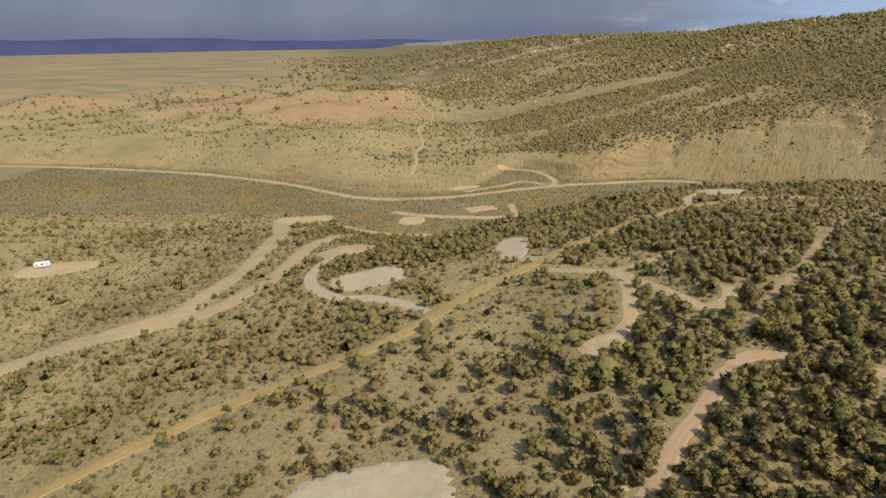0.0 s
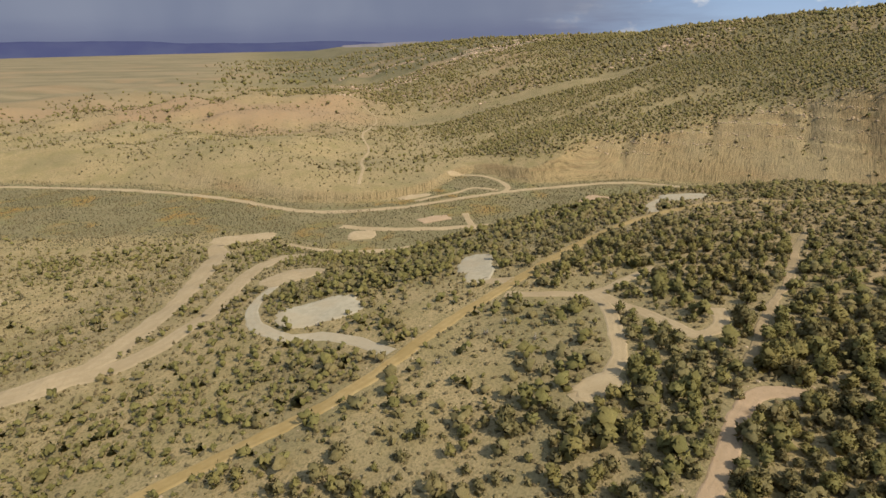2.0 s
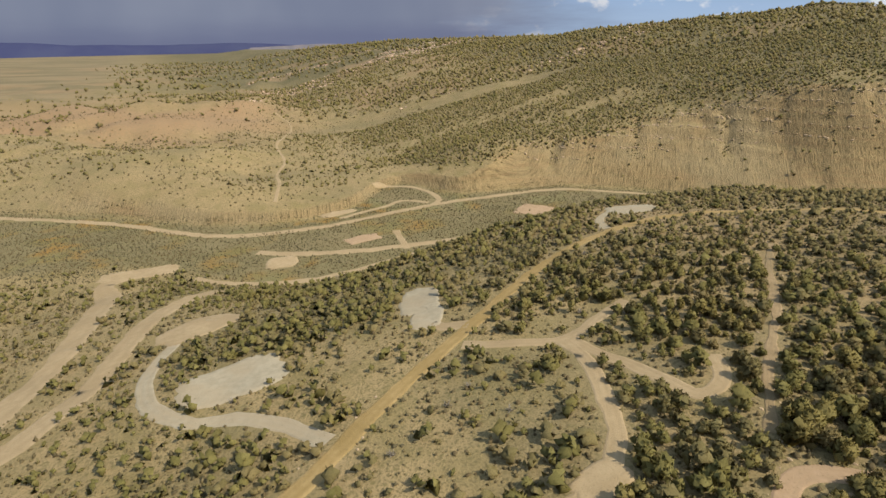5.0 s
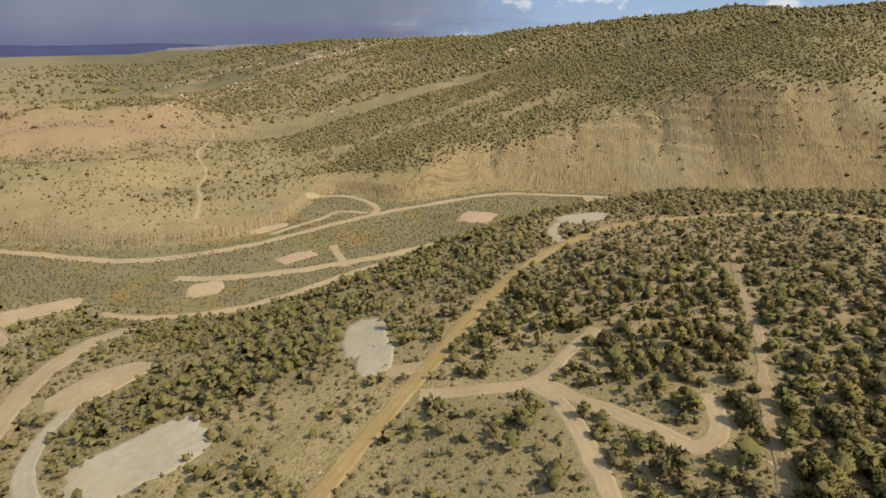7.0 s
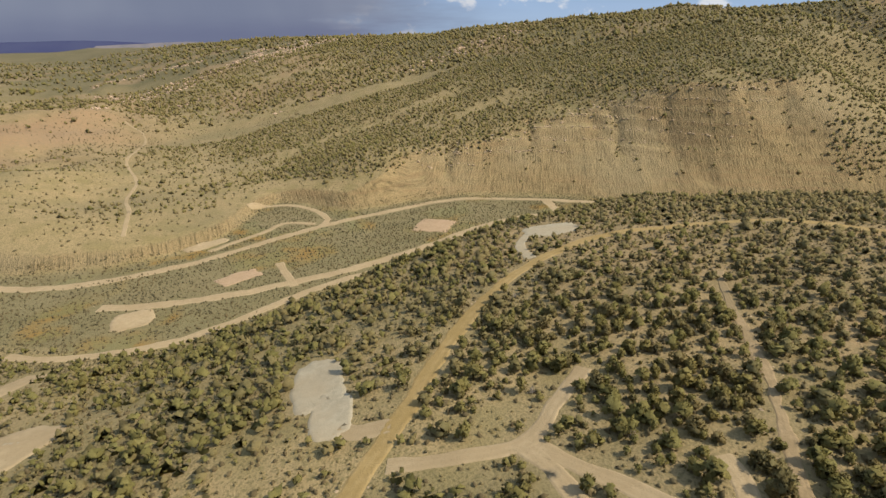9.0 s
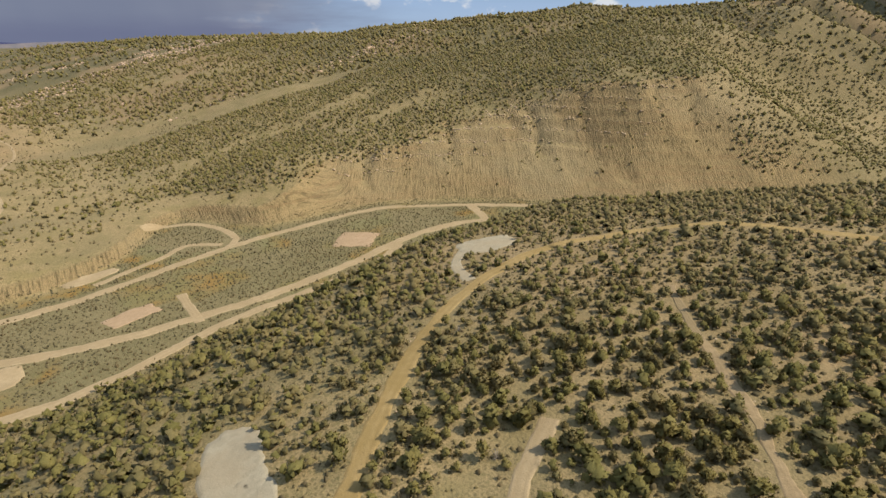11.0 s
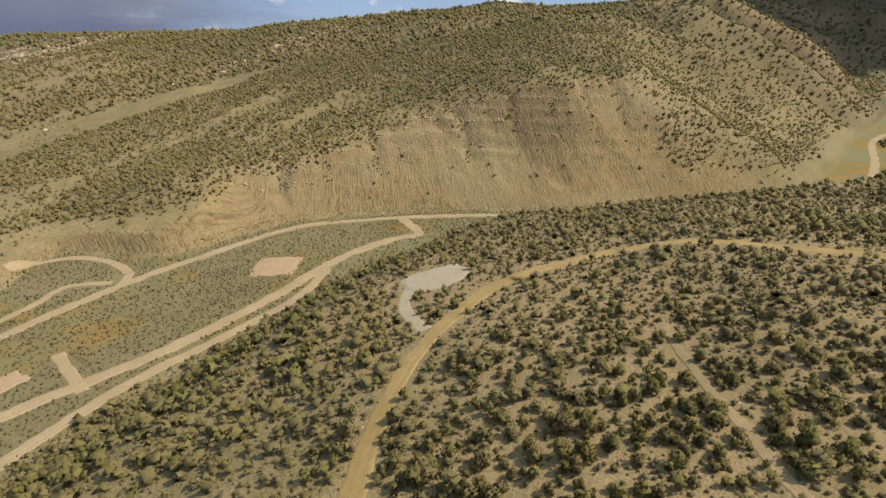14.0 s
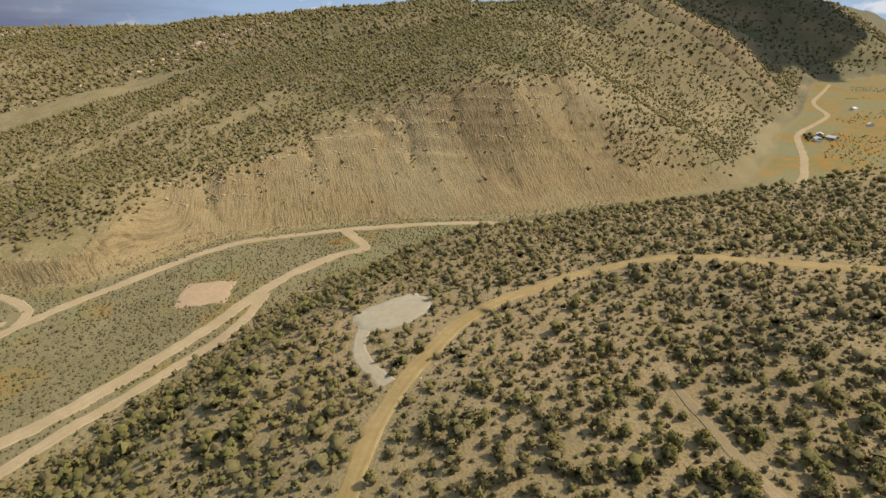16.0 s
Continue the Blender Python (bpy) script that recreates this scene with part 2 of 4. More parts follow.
def eased(x, xs, ys):
    """The line through the corners, with the corners rounded off."""
    return sum(np.interp(x + o, xs, ys) for o in (-14, -5, 5, 14)) / 4


def mesa_top(x, y):
    x, y = np.clip(x, -280, 330), np.clip(y, -20, 330)
    u, v = (x - 50) / 100, (y - 200) / 100
    z = MESA[0] + MESA[1] * u + MESA[2] * v + MESA[3] * u * u + MESA[4] * u * v + MESA[5] * v * v
    return z


MESA = [41.8, 11.4, -6.6, -2.2, -2.2, -3.3]
MESA_CREST = 99.0


def along_foot(x, y):
    """A coordinate that runs along the cliffs, so that lines of one value run straight down their face."""
    t = ramp(x, 110, 190) * (1 - ramp(x, 480, 620))
    return x - 0.16 * t * x - 0.54 * t * y + 240 * t


# dry gullies cut into the scarp: place along it, width, depth
GULLIES = [(136, 7, 10), (168, 4, 2.5), (205, 5, 3), (278, 5, 7), (321, 3.5, 6), (352, 3, 2.5), (380, 3.5, 5), (410, 5, 4), (60, 10, 6)]


def from_x(x, y):
    """Distance from the side valley's wash."""
    return x + 40 + 14 * np.sin(y / 70)


def dip_slope(x, y):
    """The tilted bed that makes the hill's long back and the cliffs' rim."""
    return 43 + 0.24 * (x - 272) + 0.055 * (y - 556) + 13 * np.exp(-(((x - 430) / 58) ** 2) - ((y - 462) / 52) ** 2) + 15 * np.exp(-(((x - 140) / 65) ** 2) - ((y - 550) / 60) ** 2)


def height(x, y):
    x, y = np.asarray(x, float), np.asarray(y, float)
    wob = 7 * smooth_noise(x, y, 45, 3)
    foot = eased(x, NORTH_X, NORTH_Y)
    back = y - foot + 0.6 * wob
    # the long dip slope to the north-east, up to its crest
    rise = dip_slope(x, y)
    crest = MESA_CREST - 7 + 25 * ramp(x, -100, 500) + 33 * np.exp(-(np.clip(y - 900, 0, 4000) / 330) ** 2) + 14 * np.exp(-(np.clip(y - 760, 0, 4000) / 120) ** 2) - 22 * ramp(y, 2300, 4200) + 36 * ramp(x, 1100, 1700) + 4 * fractal(x, y, 420, 11)
    rise = soft_min(rise, crest, 40)
    # the hill's eastern ridge falls to a side canyon; a second spur stands beyond it
    first = np.minimum(100 + 0.30 * (y - 440), 175) - 0.48 * np.clip(x - 745, 0, 4000)
    second = np.minimum(38 + 0.62 * (y - 296), 186) - 0.5 * np.clip(1010 - x, 0, 4000) + 0.1 * np.clip(x - 1010, 0, 400)
    rise = soft_min(rise, soft_max(first, second, 20), 18)
    rise = rise + (4 + 0.02 * np.clip(rise, 0, 200)) * fractal(x, y, 110, 5) * ramp(back, 40, 160)
    # low badland hills and the plain to the north-west
    far = np.hypot(x, y)
    plain = 6 + 38 * ramp(far, 900, 4700) - 6 * ramp(far, 600, 1000)
    west = ramp(-x, -20, 120)
    hills = 12 * west * ramp(back, 0, 80) + west * (15 * fractal(x, y, 150, 21) + 7 * smooth_noise(x, y, 60, 8) - 9 * np.exp(-((from_x(x, y) / 30) ** 2))) * ramp(back, 20, 160) * (1 - ramp(far, 1300, 2300))
    red = 15 * np.exp(-((x + 260) / 190) ** 2 - ((y - 960) / 110) ** 2) + 12 * np.exp(-((x + 60) / 120) ** 2 - ((y - 1000) / 90) ** 2)
    north = soft_max(plain + hills + red, rise, 14)
    # the spurs and side canyons of the eastern front
    east = ramp(x, 470, 600)
    spur = np.abs(smooth_noise(x + 0.25 * y, 0 * y, 150, 31)) * 2.4 - 1
    steep = np.interp(x, [-220, -90, 190, 264, 300, 341, 370, 400, 425, 470, 600], [0.29, 0.56, 0.54, 0.42, 0.37, 0.34, 0.41, 0.57, 0.70, 0.72, 0.54])
    face = steep * (back - 6 + east * 75 * spur * ramp(back, 10, 140))
    run = along_foot(x, y)
    ribs = 1.5 * np.abs(smooth_noise(run + 2 * smooth_noise(x, y, 14, 47), 0.06 * back, 6.5, 41)) + 0.35 * smooth_noise(x, y, 9, 42) + 1.1 * smooth_noise(run, 0.1 * back, 26, 43)
    ledge = (0.6 + 0.5 * smooth_noise(x, y, 18, 46)) * np.sin(face * 0.75 + smooth_noise(x, y, 50, 44) * 1.5)
    scar = ramp(x, 85, 120) * (1 - ramp(x - 0.5 * (y - 380), 462, 515))
    face = face + 4 * scar * ramp(face / np.maximum(north, 10), 0.5, 0.78)
    for place, wide, deep in GULLIES:
        face = face - 0.45 * deep * scar * np.exp(-(((run - place + 3 * smooth_noise(x, y, 20, 45)) / wide) ** 2)) * ramp(face / np.maximum(north, 10), 0.25, 0.8)
    face = face + ramp(face, 2, 14) * (ribs * (0.5 + 0.5 * scar) + ledge * scar * ramp(x, 195, 240) * ramp(face, 20, 34))
    upper = soft_min(np.maximum(face, -3), north, 3)
    upper = np.where(back > 0, np.maximum(upper, 0), 0)
    # the near mesa
    edge = eased(x, SOUTH_X, SOUTH_Y) - y + wob
    drop = ramp(edge, 0, 80 + 30 * ramp(-x, 0, 150))
    top = mesa_top(x, y) + 1.6 * fractal(x, y, 70, 51) + 4.5 * ramp(-x, 40, 160) * fractal(x, y, 60, 55)
    top = top - 7 * np.exp(-(((x - 15) / 60) ** 2) - ((y - 262) / 35) ** 2) - 4 * ramp(x, 220, 300)
    lower = np.maximum(top, 4) * drop
    return np.maximum(upper, lower) + 0.25 * smooth_noise(x, y, 9, 61)


# ---- roads in plan ----
MAIN = [(-128, 74), (-95, 98), (-78, 110), (-61, 122), (-41, 131), (-26, 138), (-12, 148), (4, 165), (20, 180), (32, 191), (44, 202), (56, 215), (80, 236), (107, 251), (131, 257), (153, 258), (173, 251), (191, 242), (206, 226), (213, 213), (216, 198), (219, 184), (225, 168), (232, 150)]
GULLY_UP = [(-215, 148), (-185, 160), (-166, 168), (-151, 176), (-118, 181), (-106, 190), (-101, 221), (-98, 253), (-106, 316), (-118, 350), (-97, 372)]
GULLY_LOW = [(-150, 172), (-114, 179), (-93, 188), (-78, 214), (-74, 258), (-68, 295), (-58, 322)]
LOOP = [(-8, 158), (-20, 171), (-31, 178), (-44, 182), (-56, 196), (-60, 215), (-57, 234), (-48, 252)]
SPUR_EAST = [(30, 184), (40, 179), (56, 174), (70, 182), (82, 188)]
SPUR_SOUTH = [(55, 174), (56, 164), (54, 153), (49, 136), (41, 125), (33, 122)]
SPUR_RING = [(57, 172), (60, 164), (64, 155), (67, 147), (70, 140), (75, 140), (80, 145), (82, 151)]
RED_TRACK = [(22, 60), (36, 78), (45, 89), (57, 102), (65, 111), (73, 115), (84, 110), (94, 104), (112, 96)]
CUT_LINE = [(75, 125), (89, 141), (111, 163), (131, 187), (141, 198), (150, 206)]
VALLEY = [(-900, 640), (-620, 580), (-478, 555), (-378, 541), (-248, 511), (-154, 472), (-75, 423), (-11, 422), (45, 442), (80, 455), (123, 464), (190, 471), (250, 439), (301, 396), (352, 340), (430, 283), (529, 232), (650, 238), (803, 266), (905, 262), (1004, 259), (1090, 282), (1175, 298), (1350, 305), (1525, 313)]
LOWER = [(-45, 384), (-25, 376), (-3, 372), (23, 370), (46, 372), (67, 373), (89, 377), (113, 383), (140, 391), (166, 401), (195, 408), (223, 408), (240, 404), (252, 436)]
WASH_TRACK = [(-75, 350), (-54, 338), (-15, 333), (11, 340), (27, 347), (52, 358), (76, 364), (107, 370), (133, 376), (152, 386), (168, 399)]
ALCOVE = [(80, 455), (88, 469), (86, 490), (78, 508), (66, 519), (52, 520), (40, 512)]
ALCOVE_LOW = [(8, 440), (41, 459), (60, 473), (78, 462)]
PAD_WAY = [(131, 283), (123, 277), (117, 268), (114, 257)]
PAD_MOUTH = [(23, 208), (25, 202), (29, 198), (35, 195)]
STRIP = [(43, 402), (44, 366)]
WASH = [(-38, 470), (-37, 522), (-41, 564), (-36, 617), (-48, 721), (-36, 868), (-60, 960)]


def drawn_out(line, step=2.5):
    """A smooth line through the corners, with points step metres apart."""
    p = np.array([line[0], *line, line[-1]], float)
    p[0], p[-1] = 2 * p[1] - p[2], 2 * p[-2] - p[-3]
    out = []
    for a, b, c, d in zip(p, p[1:], p[2:], p[3:]):
        for s in np.arange(0, 1, step / max(step, np.linalg.norm(c - b))):
            out.append(0.5 * (2 * b + (c - a) * s + (2 * a - 5 * b + 4 * c - d) * s**2 + (3 * b - a - 3 * c + d) * s**3))
    return np.array([*out, p[-2]])


def from_line(x, y, line):
    """Distance in plan from points to a line of corners."""
    x, y = np.asarray(x, float), np.asarray(y, float)
    best = np.full(x.shape, 1e9)
    for (ax, ay), (bx, by) in zip(line, line[1:]):
        dx, dy = bx - ax, by - ay
        s = np.clip(((x - ax) * dx + (y - ay) * dy) / (dx * dx + dy * dy), 0, 1)
        best = np.minimum(best, np.hypot(x - ax - s * dx, y - ay - s * dy))
    return best


# name, line, width, material, label
ROADS = [
    ("road", MAIN, 4.5, ROAD, "graded ochre dirt road across the wooded mesa"),
    ("gully_road", GULLY_UP, 9.5, TAN, "wide pale dirt road along the gully"),
    ("gully_road", GULLY_LOW, 8.0, TAN, "pale dirt road in the gully bottom"),
    ("loop_track", LOOP, 4.2, GRAVEL, "curved gravel track to the pads"),
    ("spur_track", SPUR_EAST, 3.6, TAN, "tan dirt spur off the mesa road"),
    ("spur_track", SPUR_SOUTH, 3.8, TAN, "tan dirt spur between junipers"),
    ("spur_track", SPUR_RING, 3.6, TAN, "tan dirt track round a clump of trees"),
    ("red_track", RED_TRACK, 3.5, REDDIRT, "rutted reddish dirt track through the trees"),
    ("cut_line", CUT_LINE, 2.2, STONY, "stony cleared line through the woodland"),
    ("valley_road", VALLEY, 6.0, TAN, "long pale dirt road on the valley floor"),
    ("lower_road", LOWER, 6.2, TAN, "pale dirt road at the foot of the mesa"),
    ("flank_road", WASH_TRACK, 5.0, TAN, "eroded track on the mesa flank"),
    ("alcove_road", ALCOVE, 4.5, TAN, "dirt road curving into the cliff alcove"),
    ("alcove_road", ALCOVE_LOW, 4.0, TAN, "faint dirt road under the clay bluff"),
    ("cleared_strip", STRIP, 4.2, TAN, "bare dirt strip across the sage flat"),
    ("pad_track", PAD_WAY, 3.6, GRAVEL, "narrow gravel way into a camp pad"),
    ("pad_track", PAD_MOUTH, 5.0, TAN, "tan dirt mouth of a gravel pad at the mesa road"),
    ("wash_track", WASH, 2.5, TAN, "sandy wash winding up the side valley"),
]
# name, centre, half length, half width, turn in degrees, material, label
PADS = [
    ("gravel_pad", -33, 197, 14.5, 10, 15, GRAVEL, "pale gravel camp pad inside the loop track"),
    ("gravel_pad", 26, 227, 7.0, 15, -12, GRAVEL, "pale gravel pad beside the mesa road"),
    ("gravel_pad", 25, 209, 5.0, 10, -16, GRAVEL, "gravel entrance to a camp pad"),
    ("dirt_pad", -51, 247, 15, 9.5, 40, TAN, "tan dirt pad at the end of the loop track"),
    ("dirt_pad", -216, 270, 20, 9, 20, TAN, "bare dirt pad on which a trailer is parked"),
    ("gravel_pad", -16, 84, 16, 8.5, 3, GRAVEL, "pale gravel pad between the trees"),
    ("gravel_pad", 141, 281, 11.5, 8.5, -15, GRAVEL, "pale gravel pad near the mesa edge"),
    ("dirt_pad", 150, 421, 12.5, 12, 50, REDDIRT, "bare pinkish dirt square on the sage flat"),
    ("dirt_pad", 20, 391, 11, 6, 20, REDDIRT, "bare reddish dirt patch on the sage flat"),
    ("dirt_pad", -30, 363, 9, 9, 0, TAN, "pale dirt cut at the foot of the mesa"),
    ("dirt_pad", 40, 125, 6, 3.6, 20, TAN, "tan dirt clearing at a spur's end"),
    ("dirt_pad", 8, 452, 14, 5, 25, TAN, "tan dirt shelf under the clay bluff"),
    ("dirt_pad", -106, 366, 20, 8, 15, TAN, "tan dirt cut on the knoll above the flat"),
]


def clear_of_ways(x, y):
    """Metres of free ground to the nearest road or pad."""
    free = np.full(np.shape(x), 1e9)
    for _, line, width, *_ in ROADS:
        free = np.minimum(free, from_line(x, y, line) - width / 2)
    for _, px, py, a, b, turn, *_ in PADS:
        c, s = math.cos(radians(turn)), math.sin(radians(turn))
        u, v = (x - px) * c + (y - py) * s, -(x - px) * s + (y - py) * c
        free = np.minimum(free, (np.hypot(u / a, v / b) - 1) * min(a, b))
    return free


# ---- ground ----
def mesh_of(name, verts, faces, mat, smooth=False, normals=None):
    me = bpy.data.meshes.new(name)
    verts, faces = np.asarray(verts, np.float32), np.asarray(faces, np.int32)
    k = faces.shape[1]
    me.vertices.add(len(verts))
    me.vertices.foreach_set("co", verts.ravel())
    me.loops.add(faces.size)
    me.loops.foreach_set("vertex_index", faces.ravel())
    me.polygons.add(len(faces))
    me.polygons.foreach_set("loop_start", np.arange(0, faces.size, k, dtype=np.int32))
    me.polygons.foreach_set("use_smooth", np.full(len(faces), smooth))
    me.update(calc_edges=True)
    if normals is not None:
        me.normals_split_custom_set_from_vertices(np.asarray(normals, np.float32).tolist())
    me.materials.append(mat)
    return me


def spaced(low, fine_low, fine_high, high, step, growth):
    """Coordinates step apart between the fine ends and ever wider beyond them."""
    out = list(np.arange(fine_low, fine_high + step, step))
    s, v = step, out[-1]
    while v < high:
        s *= growth
        v += s
        out.append(v)
    s, v, before = step, out[0], []
    while v > low:
        s *= growth
        v -= s
        before.append(v)
    return np.array(before[::-1] + out)


def zones(x, y):
    """How far each kind of soil covers the ground: scrub, red clay, cliff; meadow, woodland floor with painted eastern
    cloud shade, dry plain.
    """
    foot = eased(x, NORTH_X, NORTH_Y)
    edge = eased(x, SOUTH_X, SOUTH_Y) - y
    back, far = y - foot, np.hypot(x, y)
    soft = 18 * fractal(x, y, 60, 71)
    h = height(x, y)
    slope = (height(x + 3, y) - height(x - 3, y)) / 6, (height(x, y + 3) - height(x, y - 3)) / 6
    slope = np.hypot(*slope)
    floor = (1 - ramp(back, -6, 6)) * ramp(-edge, -8, 6)
    north, south = ramp(back, -4, 6), ramp(edge, -4, 6)
    scrub = floor * (1 - ramp(x, 520, 620)) + south * ramp(fractal(x, y, 38, 72), -0.2, 0.5) * 0.55 * ramp(x, -110, -40) + north * ramp(soft, 0, 14) * (0.10 + 0.45 * ramp(-x, -140, -20)) + 0.8 * north * ramp(x, 430, 520) * (1 - ramp(back, 15, 70))
    cliff = north * ramp(slope, 0.3, 0.5) * (1 - ramp(far, 900, 1400)) * (1 - 0.75 * ramp(x, 470, 530)) * np.where(x < 120, 1 - ramp(back, 90, 150), 1)
    red = north * ramp(-x, -40, 120) * ramp(back + soft * 4, 190, 330) * (1 - ramp(far, 1150, 1500)) * (0.35 + 0.65 * ramp(fractal(x, y, 170, 73), -0.1, 0.3))
    red = np.maximum(red, north * 0.55 * ramp(fractal(x, y, 120, 74), 0.1, 0.45) * ramp(far, 800, 1000) * (1 - ramp(far, 2600, 3300)))
    red = np.maximum(red, south * 0.4 * ramp(x, 50, 150) * (0.6 + 0.4 * ramp(fractal(x, y, 40, 77), -0.2, 0.3)))
    meadow = floor * ramp(x, 500, 620) + floor * 0.8 * ramp(fractal(x, y, 34, 76), 0.0, 0.4) * (1 - ramp(x, 380, 520))
    wood_and_shade = np.clip(tree_cover(x, y), 0, 1) * (0.65 * north * ramp(far, 350, 600) * ramp(x, 250, 420) + 0.12)
    # full cover east of x 800 darkens the slopes in place of cloud shade
    wood_and_shade = np.maximum(wood_and_shade, 1.0 * north * ramp(x, 800, 1050))
    wood_and_shade = np.maximum(wood_and_shade, 0.85 * north * ramp(far, 1200, 1700) * ramp(x + 0.25 * y, -150, 250))
    plain = north * ramp(-x - 0.22 * y, -60, 300) * ramp(far, 1000, 1500)
    return [np.clip(v, 0, 1) for v in (scrub, red, cliff, meadow, wood_and_shade, plain)]


def tree_cover(x, y):
    """Share of the ground that pinyons and junipers take, from 0 to 1."""
    foot = eased(x, NORTH_X, NORTH_Y)
    edge = eased(x, SOUTH_X, SOUTH_Y) - y
    back, far = y - foot, np.hypot(x, y)
    clump, wide = fractal(x, y, 26, 81), fractal(x, y, 90, 82)
    mesa = 0.62 + 0.20 * ramp(x - 0.2 * (y - 150), 10, 130) + 0.16 * ramp(x, 0, 50) * (1 - ramp(y, 125, 165)) - 0.06 * ramp(x, 90, 130) * ramp(y, 150, 190) + (0.42 - 0.17 * ramp(x, 60, 130)) * clump + 0.12 * wide
    flank = 0.85 * ramp(edge, 12, 26) * (1 - ramp(edge, 60, 95)) * ramp(x, -60, 0)
    # clearings round the spurs and the loop track, and a belt of close trees between the loop and the mesa road
    clearing = 0.7 * np.exp(-(((x - 20) / 30) ** 2) - ((y - 152) / 22) ** 2) + 0.72 * np.exp(-(((x - 4) / 24) ** 2) - ((y - 192) / 19) ** 2) + 0.5 * np.exp(-(((x - 45) / 14) ** 2) - ((y - 182) / 13) ** 2)
    clearing = clearing + 0.6 * np.exp(-(((x + 42) / 30) ** 2) - ((y - 256) / 20) ** 2) + 0.5 * np.exp(-(((x + 55) / 30) ** 2) - ((y - 101) / 13) ** 2) + 0.3 * np.exp(-(((x - 53) / 9) ** 2) - ((y - 240) / 24) ** 2)
    belt = 0.34 * np.exp(-((from_line(x, y, [(-60, 212), (-20, 225), (10, 240), (63, 277)]) / 14) ** 2)) + 0.22 * np.exp(-(((x + 75) / 50) ** 2) - ((y - 150) / 16) ** 2)
    west = ramp(-x, 70, 110) * ramp(y, 158, 182)
    knoll = 0.6 * np.exp(-(((x + 190) / 60) ** 2) - ((y - 325) / 25) ** 2)
    south = np.where(edge > 2, np.maximum(mesa - clearing + belt, flank) * (1 - west) + west * (0.10 + 0.30 * clump + 0.14 * ramp(edge, 10, 30) * (1 - ramp(edge, 60, 90)) + knoll), 0.0)
    slope_wood = ramp(x + 0.10 * (y - 560) + 60 * wide, 285, 400)
    # belts of trees along the beds of the dip slope, with bare strips between
    belts = ramp(fractal(0.22 * x, y - 0.12 * x, 44, 83), -0.25, 0.05)
    thin = (0.25 + 0.75 * belts) * ramp(x + 40 * wide, -90, 70) + 0.30 * ramp(far, 900, 1150) * (0.4 + belts) + 0.06
    h = height(x, y)
    on_top = ramp(h - dip_slope(x, y), -8, -1)
    dense = (0.92 + 0.25 * clump) * slope_wood
    above = np.maximum(dense, np.clip(thin + 0.3 * clump, 0.02, 0.95))
    scarp = ramp(x, 82, 105) * (1 - ramp(x - 0.5 * (y - 380), 458, 505)) * (1 - on_top) * (1 - ramp(back, 185, 245))
    spurs = ramp(x - 0.5 * (y - 380), 452, 500)
    north = above * (1 - scarp) * (1 - spurs) + spurs * (0.66 + 0.4 * clump + 0.35 * ramp(y, 470, 580) + 0.4 * ramp(x, 800, 1100)) + 0.02 * scarp
    north = north * ramp(back, 8, 30) * (1 - ramp(-x - 0.22 * y, -60, 300) * ramp(far, 1000, 1500))
    quiet = (1 - ramp(x, 20, 80)) * (1 - ramp(back, 260, 420))
    north = north * (1 - quiet) + quiet * np.minimum(north, 0.14 + 0.5 * np.maximum(clump + wide, 0))
    north = north * ramp(back - 35 * ramp(-x, -190, -60), 8, 30)
    return np.clip(np.where(back > 0, north, south), 0, 1)


gx = spaced(-4950, -260, 560, 4950, 2.55, 1.034)
gy = spaced(-700, 40, 620, 4950, 2.55, 1.029)
X, Y = np.meshgrid(gx, gy)
Z = height(X, Y)
cols, rows_n = len(gx), len(gy)
corner = (np.arange(rows_n - 1)[:, None] * cols + np.arange(cols - 1)[None, :]).ravel()
ground_mesh = mesh_of("ground", np.stack([X, Y, Z], -1).reshape(-1, 3), np.stack([corner, corner + 1, corner + cols + 1, corner + cols], -1), GROUND, True)
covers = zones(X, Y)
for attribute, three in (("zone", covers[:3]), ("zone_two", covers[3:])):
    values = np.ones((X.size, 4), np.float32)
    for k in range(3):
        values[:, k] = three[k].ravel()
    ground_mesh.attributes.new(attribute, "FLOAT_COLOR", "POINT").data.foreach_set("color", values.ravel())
ground_mesh.attributes.new("run", "FLOAT", "POINT").data.foreach_set("value", along_foot(X, Y).astype(np.float32).ravel())
ground = tagged(new("ground", ground_mesh), "dry tan desert ground with mesa, valley floor and ochre cliffs", "ground", kind="structure")


def on_ground(x, y):
    """Height of the ground sheet itself."""
    x, y = np.asarray(x, float), np.asarray(y, float)
    i = np.clip(np.searchsorted(gx, x) - 1, 0, cols - 2)
    j = np.clip(np.searchsorted(gy, y) - 1, 0, rows_n - 2)
    a, b = (x - gx[i]) / (gx[i + 1] - gx[i]), (y - gy[j]) / (gy[j + 1] - gy[j])
    return (Z[j, i] * (1 - a) + Z[j, i + 1] * a) * (1 - b) + (Z[j + 1, i] * (1 - a) + Z[j + 1, i + 1] * a) * b


